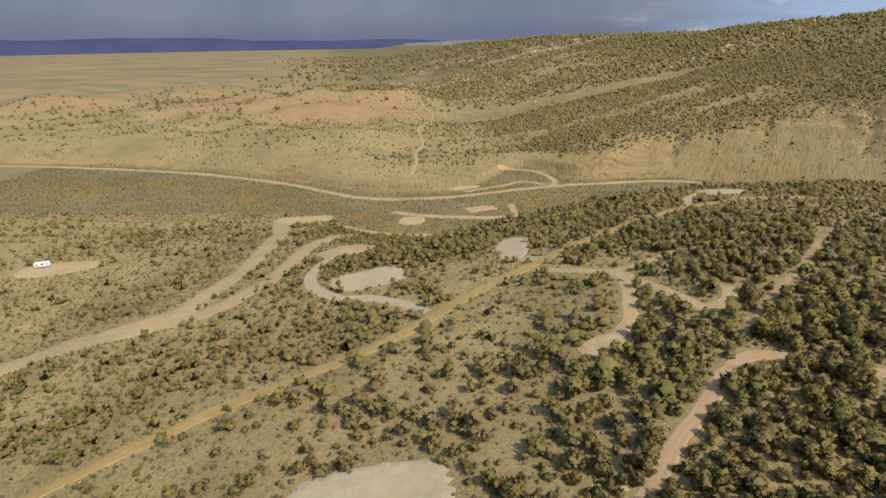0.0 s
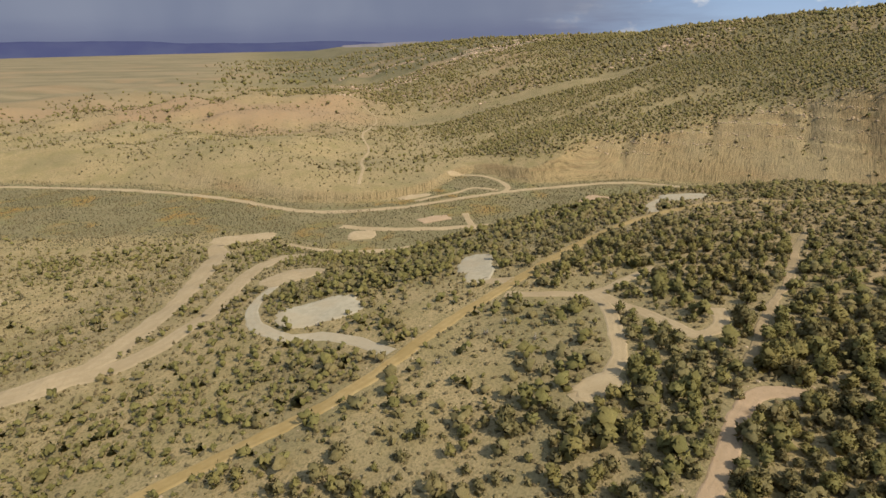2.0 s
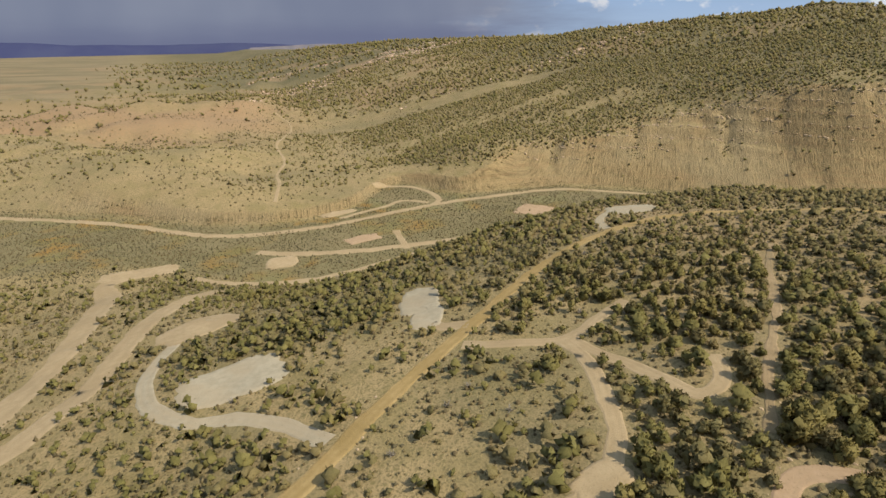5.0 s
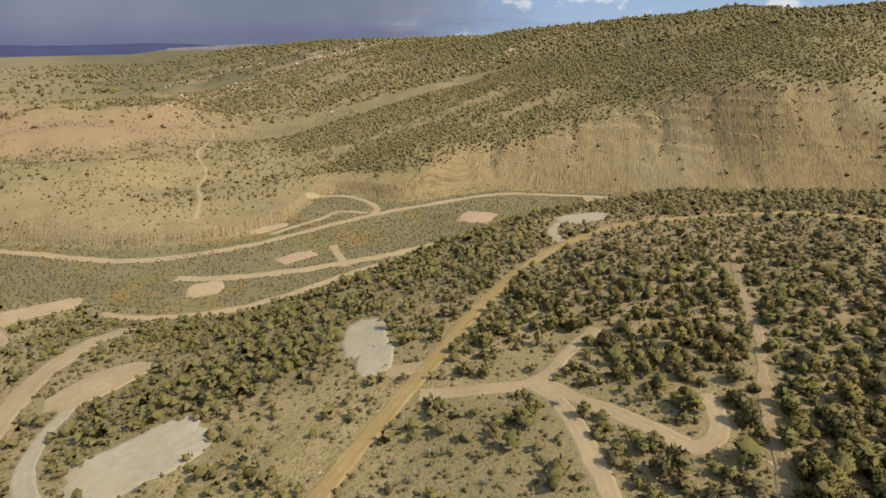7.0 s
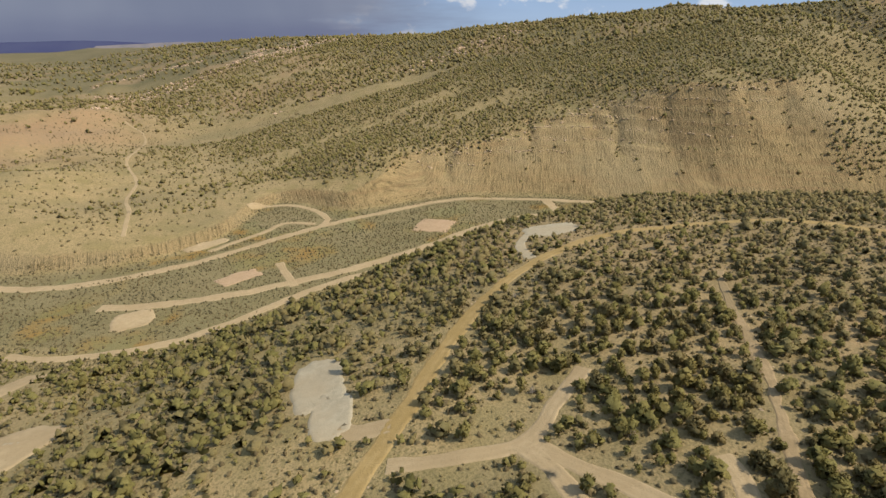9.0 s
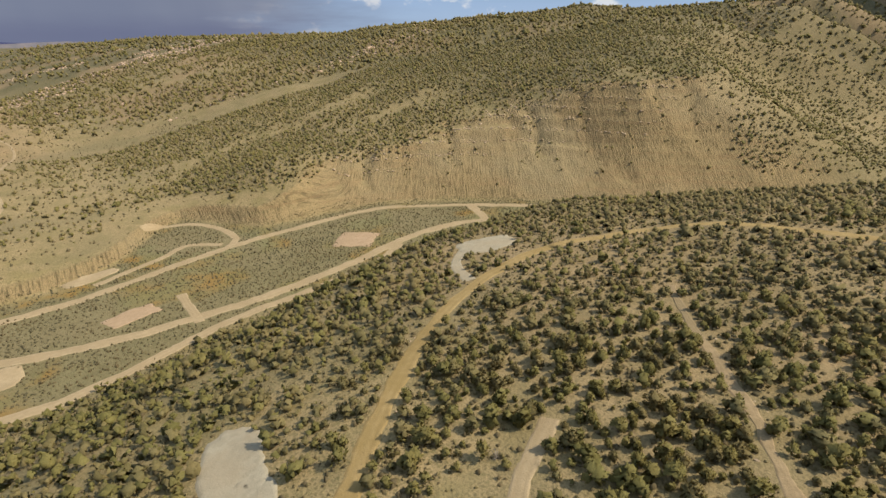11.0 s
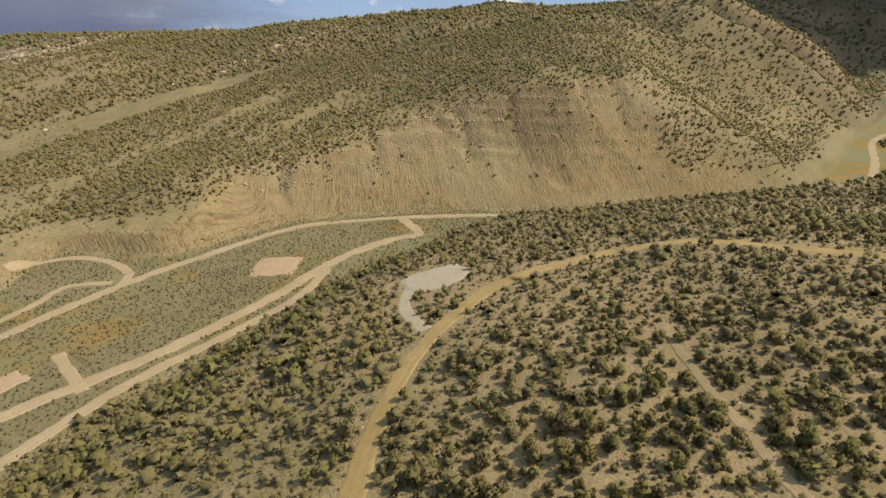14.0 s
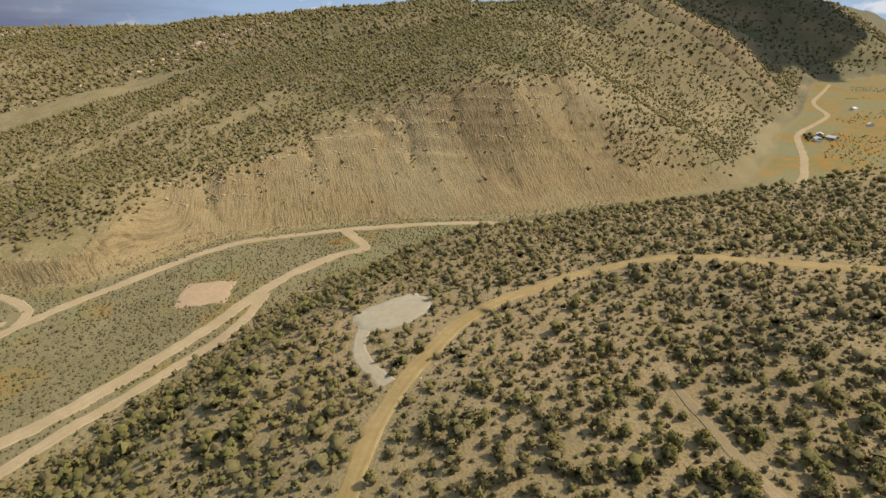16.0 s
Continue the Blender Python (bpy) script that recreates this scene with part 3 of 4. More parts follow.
def lay_road(name, line, width, mat, label):
    """A ribbon on the ground with uneven shoulders, low berms and worn wheel tracks."""
    p = drawn_out(line, 2.0)
    t = np.gradient(p, axis=0)
    t /= np.linalg.norm(t, axis=1)[:, None] + 1e-9
    side = np.stack([-t[:, 1], t[:, 0]], 1)
    across = np.array([-1.35, -1.0, -0.8, -0.5, -0.25, 0, 0.25, 0.5, 0.8, 1.0, 1.35])
    lift = np.array([0, 0.10, 0.16, 0.10, 0.12, 0.15, 0.12, 0.10, 0.16, 0.10, 0])
    worn = np.array([0, 0.1, 0.2, 0.9, 0.5, 0.15, 0.5, 0.9, 0.2, 0.1, 0])
    s = np.arange(len(p))
    rough = 0.34 if mat == STONY else 0.15
    half = [width / 2 * (1 + rough * smooth_noise(s, 0 * s, 5, 91 + k) + rough * smooth_noise(s, 0 * s, 1.6, 93 + k)) for k in (0, 1)]
    reach = np.where(across[None, :] < 0, half[0][:, None], half[1][:, None]) * across[None, :]
    grid = p[:, None] + side[:, None] * reach[..., None]
    z = on_ground(grid[..., 0], grid[..., 1])
    for _ in range(2):
        z = np.concatenate([z[:1], (z[:-2] + z[1:-1] + z[2:]) / 3, z[-1:]])
    z = np.maximum(z, on_ground(grid[..., 0], grid[..., 1])) + lift
    z[:, [0, -1]] = on_ground(grid[:, [0, -1], 0], grid[:, [0, -1], 1]) - 0.25
    k = len(across)
    c = (np.arange(len(p) - 1)[:, None] * k + np.arange(k - 1)[None, :]).ravel()
    me = mesh_of(name, np.dstack([grid, z]).reshape(-1, 3), np.stack([c, c + k, c + k + 1, c + 1], -1), mat, True)
    me.attributes.new("track", "FLOAT", "POINT").data.foreach_set("value", np.tile(worn * (0.15 if mat == STONY else 1.0), len(p)).astype(np.float32))
    return tagged(new(name, me), label, "road", kind="structure")


def lay_pad(name, px, py, a, b, turn, mat, label):
    """A levelled patch with an uneven rim."""
    rings, spokes = 7, 44
    ang = np.linspace(0, 2 * math.pi, spokes, endpoint=False)
    rad = np.concatenate([np.linspace(0.12, 1, rings), [1.1]])
    boxy = 1 / np.maximum(np.abs(np.cos(ang)), np.abs(np.sin(ang))) ** (0.95 if mat == REDDIRT else 0.45)
    wob = boxy * (1 + 0.10 * smooth_noise(4 * np.cos(ang) + px, 4 * np.sin(ang) + py, 1.5, 95) + 0.06 * smooth_noise(9 * np.cos(ang) + px, 9 * np.sin(ang) + py, 1.2, 96))
    u, v = a * rad[:, None] * np.cos(ang) * wob, b * rad[:, None] * np.sin(ang) * wob
    c, s = math.cos(radians(turn)), math.sin(radians(turn))
    x, y = px + u * c - v * s, py + u * s + v * c
    z = on_ground(x, y) + 0.22
    z[-1] -= 0.6
    n = len(rad)
    quads = [(r * spokes + k, (r + 1) * spokes + k, (r + 1) * spokes + (k + 1) % spokes, r * spokes + (k + 1) % spokes) for r in range(n - 1) for k in range(spokes)]
    me = mesh_of(name, np.stack([x, y, z], -1).reshape(-1, 3), np.array(quads)[:, ::-1], mat, True)
    bm = bmesh.new()
    bm.from_mesh(me)
    bm.verts.ensure_lookup_table()
    bm.faces.new([bm.verts[k] for k in range(spokes)])
    bmesh.ops.recalc_face_normals(bm, faces=bm.faces)
    bm.to_mesh(me)
    bm.free()
    me.attributes.new("track", "FLOAT", "POINT").data.foreach_set("value", np.zeros(len(me.vertices), np.float32))
    return tagged(new(name, me), label, "pad", kind="structure")


for row in ROADS:
    lay_road(*row)
for row in PADS:
    lay_pad(*row)


# ---- far ranges ----
def far_range(name, az_low, az_high, distance, low, tops, seed, mat, label):
    """A range of hills on the horizon; tops: heights in metres along it."""
    n = 160
    az = np.radians(np.linspace(az_low, az_high, n))
    top = np.interp(np.linspace(0, 1, n), np.linspace(0, 1, len(tops)), tops) * (1 + 0.10 * fractal(np.degrees(az), 0 * az, 6, seed))
    rings = [(0.0, -260), (0.45, -120), (0.8, -40), (1.0, 0), (0.9, 60)]
    verts = [((distance + d) * math.sin(a) + 20, (distance + d) * math.cos(a) + 90, low + f * (t - low)) for f, d in rings for a, t in zip(az, top)]
    quads = [(r * n + k, r * n + k + 1, (r + 1) * n + k + 1, (r + 1) * n + k) for r in range(len(rings) - 1) for k in range(n - 1)]
    return tagged(new(name, mesh_of(name, verts, quads, mat, True)), label, "mountains", kind="structure")


# storm shade and distance haze are painted into this range's dark blue colour
FAR_SHADED = plain_material("range_with_painted_storm_shade", (0.042, 0.048, 0.105), (0.050, 0.057, 0.112), 1.0, 0.004, spec=0.0)
# the mesa's greyish colour has the haze mixed in
FAR_HAZED = plain_material("far_mesa_with_painted_haze", (0.17, 0.15, 0.16), (0.13, 0.125, 0.14), 1.0, 0.01, spec=0.0)
far_range("backdrop_range", -70, 8, 4780, 30, [150, 140, 148, 150, 138, 120, 110, 60], 5, FAR_SHADED, "mountain range under a distant storm, its shade and haze painted in dark blue")
far_range("backdrop_mesa", -9, 9, 4700, 30, [20, 80, 90, 100, 88, 55], 9, FAR_HAZED, "sunlit mesa on the horizon, haze painted into its colour")


# ---- the rain cloud over the eastern mountains ----
def cloud(x, y, z, a, b, c):
    bm = bmesh.new()
    bmesh.ops.create_icosphere(bm, subdivisions=5, radius=1.0)
    for v in bm.verts:
        u = v.co
        swell = 1 + 0.22 * float(fractal(u.x * 3 + u.z, u.y * 3 - u.z, 1.1, 61)) + 0.08 * float(smooth_noise(u.x * 9, u.y * 9 + u.z * 4, 1.0, 62))
        v.co = Vector((u.x * a, u.y * b, u.z * c * (0.45 if u.z < 0 else 1.0))) * swell
    me = bpy.data.meshes.new("cloud")
    bm.to_mesh(me)
    bm.free()
    me.polygons.foreach_set("use_smooth", np.full(len(me.polygons), True))
    me.materials.append(plain_material("cloud_vapour", (0.78, 0.79, 0.82), (0.70, 0.71, 0.75), 1.0, 0.004, spec=0.0))
    ob = tagged(new("cloud", me), "grey rain cloud that shades the eastern mountains", "cloud", kind="structure")
    ob.matrix_basis = pose(x, y, z)
    return ob


cloud(2640, 540, 980, 830, 760, 190)


# ---- trees and shrubs ----
def tufts(rng, centres, sizes, sprays):
    """Foliage: each tuft an uneven lump with a few sprays sticking out. Returns vertices and triangles."""
    octa = np.array([(1, 0, 0), (-1, 0, 0), (0, 1, 0), (0, -1, 0), (0, 0, 1), (0, 0, -1)], float)
    eight = np.array([(0, 2, 4), (2, 1, 4), (1, 3, 4), (3, 0, 4), (2, 0, 5), (1, 2, 5), (3, 1, 5), (0, 3, 5)])
    n = len(centres)
    lumps = centres[:, None] + octa[None] * sizes[:, None, None] * rng.uniform(0.5, 1.25, (n, 6, 1)) + rng.normal(0, 0.22, (n, 6, 3)) * sizes[:, None, None]
    verts, faces = [lumps.reshape(-1, 3)], [(eight[None] + 6 * np.arange(n)[:, None, None]).reshape(-1, 3)]
    if sprays:
        way = rng.normal(0, 1, (n, sprays, 3)) + (0, 0, 0.4)
        way /= np.linalg.norm(way, axis=-1, keepdims=True)
        cross = rng.normal(0, 1, (n, sprays, 3))
        cross = np.cross(way, cross)
        cross /= np.linalg.norm(cross, axis=-1, keepdims=True) + 1e-9
        s = sizes[:, None, None]
        tri = np.stack([centres[:, None] + way * s * 0.3 + cross * s * 0.45, centres[:, None] + way * s * 0.3 - cross * s * 0.45, centres[:, None] + way * s * rng.uniform(1.3, 2.0, (n, sprays, 1))], 2)
        faces.append(np.arange(n * sprays * 3).reshape(-1, 3) + 6 * n)
        verts.append(tri.reshape(-1, 3))
    return np.concatenate(verts), np.concatenate(faces)


def crown_shape(seed, width, tall, lobes, lumps, sprays, size, leaf=0.4):
    """An uneven crown of several lobes: lumps of foliage within, many small sprays of leaf outside, gaps between."""
    rng = np.random.default_rng(seed)
    ang = rng.uniform(0, 6.28) + np.arange(lobes) * 2.4
    step = np.arange(lobes) / max(1, lobes - 1)
    out = width * 0.25 * np.sqrt(step)
    mid = np.stack([out * np.cos(ang), out * np.sin(ang), tall * (0.64 - 0.30 * step + rng.uniform(-0.07, 0.07, lobes))], 1)
    rad = width * rng.uniform(0.22, 0.31, lobes)

    def around(count, low, high):
        pick = rng.integers(0, lobes, count)
        way = rng.normal(0, 1, (count, 3)) + (0, 0, 0.2)
        way /= np.linalg.norm(way, axis=1)[:, None]
        spot = mid[pick] + way * rad[pick][:, None] * rng.uniform(low, high, (count, 1)) * (1, 1, 1.2)
        spot[:, 2] = np.maximum(spot[:, 2], 0.2)
        return spot, way

    spot, _ = around(lumps, 0.3, 0.85)
    verts, faces = tufts(rng, spot, size * rng.uniform(0.75, 1.3, lumps), 0)
    if sprays:
        spot, way = around(sprays, 0.62, 1.05)
        way = way + rng.normal(0, 0.55, way.shape) + (0, 0, 0.35)
        way /= np.linalg.norm(way, axis=1)[:, None]
        side = np.cross(way, rng.normal(0, 1, way.shape))
        side /= np.linalg.norm(side, axis=1)[:, None] + 1e-9
        long = leaf * rng.uniform(0.7, 1.35, (sprays, 1))
        tri = np.stack([spot - way * long * 0.35 + side * long * 0.42, spot - way * long * 0.35 - side * long * 0.42, spot + way * long * 0.75], 1)
        faces = np.concatenate([faces, np.arange(sprays * 3).reshape(-1, 3) + len(verts)])
        verts = np.concatenate([verts, tri.reshape(-1, 3)])
    return verts, faces


def trunk_mesh(seed, tall):
    """A short twisted trunk that forks into tapered limbs."""
    rng = np.random.default_rng(seed)
    verts, faces = [], []

    def limb(a, b, r0, r1):
        bend = (a + b) / 2 + rng.normal(0, 0.12, 3)
        base = len(verts)
        for c, r in ((a, r0), (bend, (r0 + r1) / 2), (b, r1)):
            verts.extend((c[0] + r * math.cos(k * 1.2566), c[1] + r * math.sin(k * 1.2566), c[2]) for k in range(5))
        faces.extend((base + 5 * j + k, base + 5 * j + (k + 1) % 5, base + 5 * j + 5 + (k + 1) % 5, base + 5 * j + 5 + k) for j in range(2) for k in range(5))

    fork = np.array([rng.normal(0, 0.1), rng.normal(0, 0.1), tall * 0.28])
    limb(np.array([0, 0, -0.4]), fork, 0.22, 0.16)
    for k in range(4):
        a = k * 1.57 + rng.uniform(0, 1)
        limb(fork, fork + np.array([math.cos(a) * tall * 0.22, math.sin(a) * tall * 0.22, tall * rng.uniform(0.2, 0.42)]), 0.11, 0.03)
    return mesh_of("trunk", verts, faces, BARK, True)


KINDS = {
    "pinyon_pine": (PINYON, "olive-green bushy pinyon pine on dry tan soil", 3.7, 3.7),
    "juniper_tree": (JUNIPER, "grey-green rounded juniper on dry mesa soil", 4.0, 3.1),
}
SHAPES = {name: [crown_shape(100 * k + len(name), wide, tall, 4 + k % 3, 22, 470, 0.60, 0.40) for k in range(6)] for name, (_, _, wide, tall) in KINDS.items()}
MID_SHAPES = {name: [crown_shape(500 + 10 * k + len(name), wide, tall, 5, 5, 8, 1.0, 0.6) for k in range(6)] for name, (_, _, wide, tall) in KINDS.items()}
NEXT_SHAPES = {name: [crown_shape(300 + 10 * k + len(name), wide, tall, 5, 15, 100, 0.72, 0.50) for k in range(6)] for name, (_, _, wide, tall) in KINDS.items()}
FAR_SHAPES = {name: [crown_shape(900 + 10 * k + len(name), wide, tall, 3, 3, 0, 1.45) for k in range(6)] for name, (_, _, wide, tall) in KINDS.items()}


def leaf_normals(v):
    """Foliage faces outward from the heart of its crown."""
    heart = np.array([0, 0, 0.38 * v[:, 2].max()])
    out = (v - heart) * (1, 1, 1.15) + (0, 0, 0.25)
    return out / (np.linalg.norm(out, axis=1, keepdims=True) + 1e-6)


def scatter(x0, x1, y0, y1, gap, rng):
    """Jittered places gap metres apart."""
    x, y = np.meshgrid(np.arange(x0, x1, gap), np.arange(y0, y1, gap))
    x, y = x.ravel() + rng.uniform(-0.48, 0.48, x.size) * gap, y.ravel() + rng.uniform(-0.48, 0.48, y.size) * gap
    return x, y


def wooded(rng, x0, x1, y0, y1, gap, near, far_off):
    x, y = scatter(x0, x1, y0, y1, gap, rng)
    d, turn = np.hypot(x - 20, y - 90), np.degrees(np.arctan2(x - 20, y - 40))
    keep = (d >= near) & (d < far_off) & (turn > -62) & (turn < 103)
    x, y = x[keep], y[keep]
    keep = rng.uniform(0, 1, x.size) < tree_cover(x, y)
    x, y = x[keep], y[keep]
    keep = clear_of_ways(x, y) > rng.choice((0.3, 0.9, 1.5), x.size)
    return x[keep], y[keep]


def joined(name, shapes, x, y, size, mat, rng, label, category):
    """Many alike plants that nobody would count, as one mesh."""
    verts, faces, facing, base = [], [], [], 0
    pick = rng.integers(0, len(shapes), len(x))
    z = on_ground(x, y) - 0.1
    for k, (v, f) in enumerate(shapes):
        at = np.nonzero(pick == k)[0]
        if not len(at):
            continue
        a = rng.uniform(0, 6.28, len(at))
        c, s, m = np.cos(a)[:, None], np.sin(a)[:, None], size[at][:, None]
        m2 = m * rng.uniform(0.75, 1.2, (len(at), 1))
        px = (v[None, :, 0] * c - v[None, :, 1] * s) * m + x[at][:, None]
        py = (v[None, :, 0] * s + v[None, :, 1] * c) * m + y[at][:, None]
        pz = v[None, :, 2] * m2 + z[at][:, None]
        verts.append(np.stack([px, py, pz], -1).reshape(-1, 3))
        o = leaf_normals(v)[None]
        facing.append(np.stack([o[..., 0] * c - o[..., 1] * s, o[..., 0] * s + o[..., 1] * c, o[..., 2] + 0 * c], -1).reshape(-1, 3))
        faces.append((f[None] + (base + len(v) * np.arange(len(at)))[:, None, None]).reshape(-1, 3))
        base += len(v) * len(at)
    return tagged(new(name, mesh_of(name, np.concatenate(verts), np.concatenate(faces), mat, mat not in (STONE, OUTCROP), None if mat in (STONE, OUTCROP) else np.concatenate(facing))), label, category, kind="stuff")


rng = np.random.default_rng(7)
tx, ty = wooded(rng, -300, 420, 52, 420, 2.75, 0, 330)
is_pinyon = rng.uniform(0, 1, tx.size) < 0.5 + 0.35 * smooth_noise(tx, ty, 60, 84) - 0.002 * (tx - 40)
tsize = np.clip(rng.lognormal(-0.42, 0.42, tx.size), 0.2, 1.25) * (1 + 0.25 * ramp(tx, -10, 40) * (1 - ramp(ty, 120, 160)) - 0.16 * ramp(tx, 90, 130) * ramp(ty, 150, 190) - 0.16 * ramp(-tx, 20, 60))
for name, chosen in (("pinyon_pine", is_pinyon), ("juniper_tree", ~is_pinyon)):
    mat, label, wide, tall = KINDS[name]
    at = np.nonzero(chosen)[0]
    order = at[np.argsort(from_line(tx[at], ty[at], [(-40, 72), (20, 76), (70, 84), (95, 140), (85, 200), (125, 185)]))]
    models = []
    for k, (v, f) in enumerate(SHAPES[name]):
        tree = tagged(new(name), label, "tree", name.replace("_", " ") + "s on the mesa")
        crown = new("crown", mesh_of("crown", v, f, mat, True, leaf_normals(v)))
        trunk = new("trunk", trunk_mesh(k, tall))
        crown.parent = trunk.parent = tree
        models.append(tree)
    for n, i in enumerate(order[:300]):
        m = pose(tx[i], ty[i], float(on_ground(tx[i], ty[i])) - 0.05, 0, 0, rng.uniform(0, 360)) @ Matrix.Diagonal((tsize[i], tsize[i], tsize[i] * rng.uniform(0.8, 1.15), 1))
        if n < len(models):
            models[n].matrix_basis = m
        else:
            made = copy_thing(models[n % len(models)], Matrix())
            made.matrix_basis = m
    rest = order[300:]
    for shapes, part_of in ((NEXT_SHAPES[name], rest[:800]), (MID_SHAPES[name], rest[800:])):
        joined(name + "_woodland", shapes, tx[part_of], ty[part_of], tsize[part_of], mat, rng, "open woodland of " + label.split(" on ")[0] + "s", "trees")

for near, far_off, gap, grow in ((330, 800, 3.7, 0.66), (800, 1500, 7.6, 1.15), (1500, 3000, 21.0, 2.1)):
    x, y = wooded(rng, -1400 if near > 500 else -600, far_off, -100, far_off, gap, near, far_off)
    green = rng.uniform(0, 1, x.size) < 0.55
    for name, chosen in (("pinyon_pine", green), ("juniper_tree", ~green)):
        joined(name + "_woodland", FAR_SHAPES[name], x[chosen], y[chosen], grow * np.clip(rng.lognormal(-0.08, 0.3, chosen.sum()), 0.4, 1.5), KINDS[name][0], rng, "distant woodland of " + KINDS[name][1].split(" on ")[0] + "s", "trees")

# sagebrush on the valley floor and low scrub on the mesa
SHRUBS = [tufts(np.random.default_rng(k), np.random.default_rng(k).normal(0, 0.34, (2, 3)) * (1, 1, 0.25) + (0, 0, 0.3), np.array([0.45, 0.36]), 0) for k in range(5)]
LOW = [tufts(np.random.default_rng(40 + k), np.array([(0.0, 0.0, 0.22)]), np.array([0.5]), 0) for k in range(8)]
x, y = scatter(-420, 420, 290, 560, 1.65, rng)
inside = (y < eased(x, NORTH_X, NORTH_Y) + 10) & (y > eased(x, SOUTH_X, SOUTH_Y) - 25)
inside &= rng.uniform(0, 1, x.size) < 0.62 + 0.4 * fractal(x, y, 30, 85)
x, y = x[inside], y[inside]
keep = clear_of_ways(x, y) > 0.6
joined("sagebrush", LOW, x[keep], y[keep], rng.uniform(0.6, 1.45, keep.sum()), SAGE, rng, "grey-green sagebrush covering the valley floor", "shrubs")
x, y = scatter(-260, 330, 45, 350, 1.5, rng)
keep = (clear_of_ways(x, y) > 0.6) & (rng.uniform(0, 1, x.size) < 0.42 + 0.4 * fractal(x, y, 22, 86)) & (y < eased(x, SOUTH_X, SOUTH_Y))
half = rng.uniform(0, 1, keep.sum()) < 0.5
x, y = x[keep], y[keep]
joined("dry_brush", LOW, x[~half], y[~half], rng.uniform(0.5, 1.3, (~half).sum()), DRY, rng, "straw-coloured dry brush and bunch grass on the mesa", "shrubs")
joined("scrub", LOW, x[half], y[half], rng.uniform(0.6, 1.7, half.sum()), SAGE, rng, "small dry scrub between the mesa's trees", "shrubs")



x, y = scatter(-520, 150, 440, 1000, 4.2, rng)
back = y - eased(x, NORTH_X, NORTH_Y)
keep = (back > 14) & (rng.uniform(0, 1, x.size) < 0.30 + 0.5 * fractal(x, y, 55, 88)) & (clear_of_ways(x, y) > 0.8)
joined("badland_shrubs", LOW, x[keep], y[keep], rng.uniform(0.9, 2.3, keep.sum()), SAGE, rng, "dark low shrubs dotted over the tan badlands", "shrubs")

# ---- trailer, farm, rocks ----
WHITE = plain_material("white_trailer_paint", (0.75, 0.75, 0.73), (0.68, 0.68, 0.66), 0.35, 1.5)
GLASS = plain_material("dark_window_glass", (0.03, 0.035, 0.045), (0.04, 0.045, 0.055), 0.1, 1.0, spec=0.6)
RUBBER = plain_material("tyre_rubber", (0.025, 0.025, 0.025), (0.04, 0.04, 0.04), 0.9)
STRIPE = plain_material("grey_stripe", (0.22, 0.24, 0.27), (0.26, 0.28, 0.30), 0.4)
METAL = plain_material("galvanised_roof", (0.55, 0.56, 0.57), (0.46, 0.46, 0.46), 0.45, 0.8)
BOARDS = plain_material("weathered_boards", (0.34, 0.28, 0.22), (0.25, 0.20, 0.16), 0.9, 2.0)


def part(name, bm, mat, parent, label=""):
    """Links a bmesh as one mesh under a thing."""
    me = bpy.data.meshes.new(name)
    bm.to_mesh(me)
    bm.free()
    me.materials.append(mat)
    ob = new(name, me)
    ob.parent = parent
    if label:
        ob["label"] = label
    return ob


def block(size, at, bevel=0.0, segments=2):
    bm = bmesh.new()
    bmesh.ops.create_cube(bm, size=1.0)
    bmesh.ops.scale(bm, vec=size, verts=bm.verts)
    if bevel:
        bmesh.ops.bevel(bm, geom=bm.edges, offset=bevel, segments=segments, affect="EDGES", profile=0.5)
    bmesh.ops.translate(bm, vec=at, verts=bm.verts)
    return bm


def wheel_bm(at, radius, width):
    bm = bmesh.new()
    bmesh.ops.create_cone(bm, cap_ends=True, segments=20, radius1=radius, radius2=radius, depth=width)
    bmesh.ops.bevel(bm, geom=[e for e in bm.edges if len(e.link_faces) == 2 and e.calc_face_angle() > 1], offset=0.04, segments=2, affect="EDGES")
    bmesh.ops.rotate(bm, matrix=Matrix.Rotation(radians(90), 3, "X"), verts=bm.verts)
    bmesh.ops.translate(bm, vec=at, verts=bm.verts)
    return bm


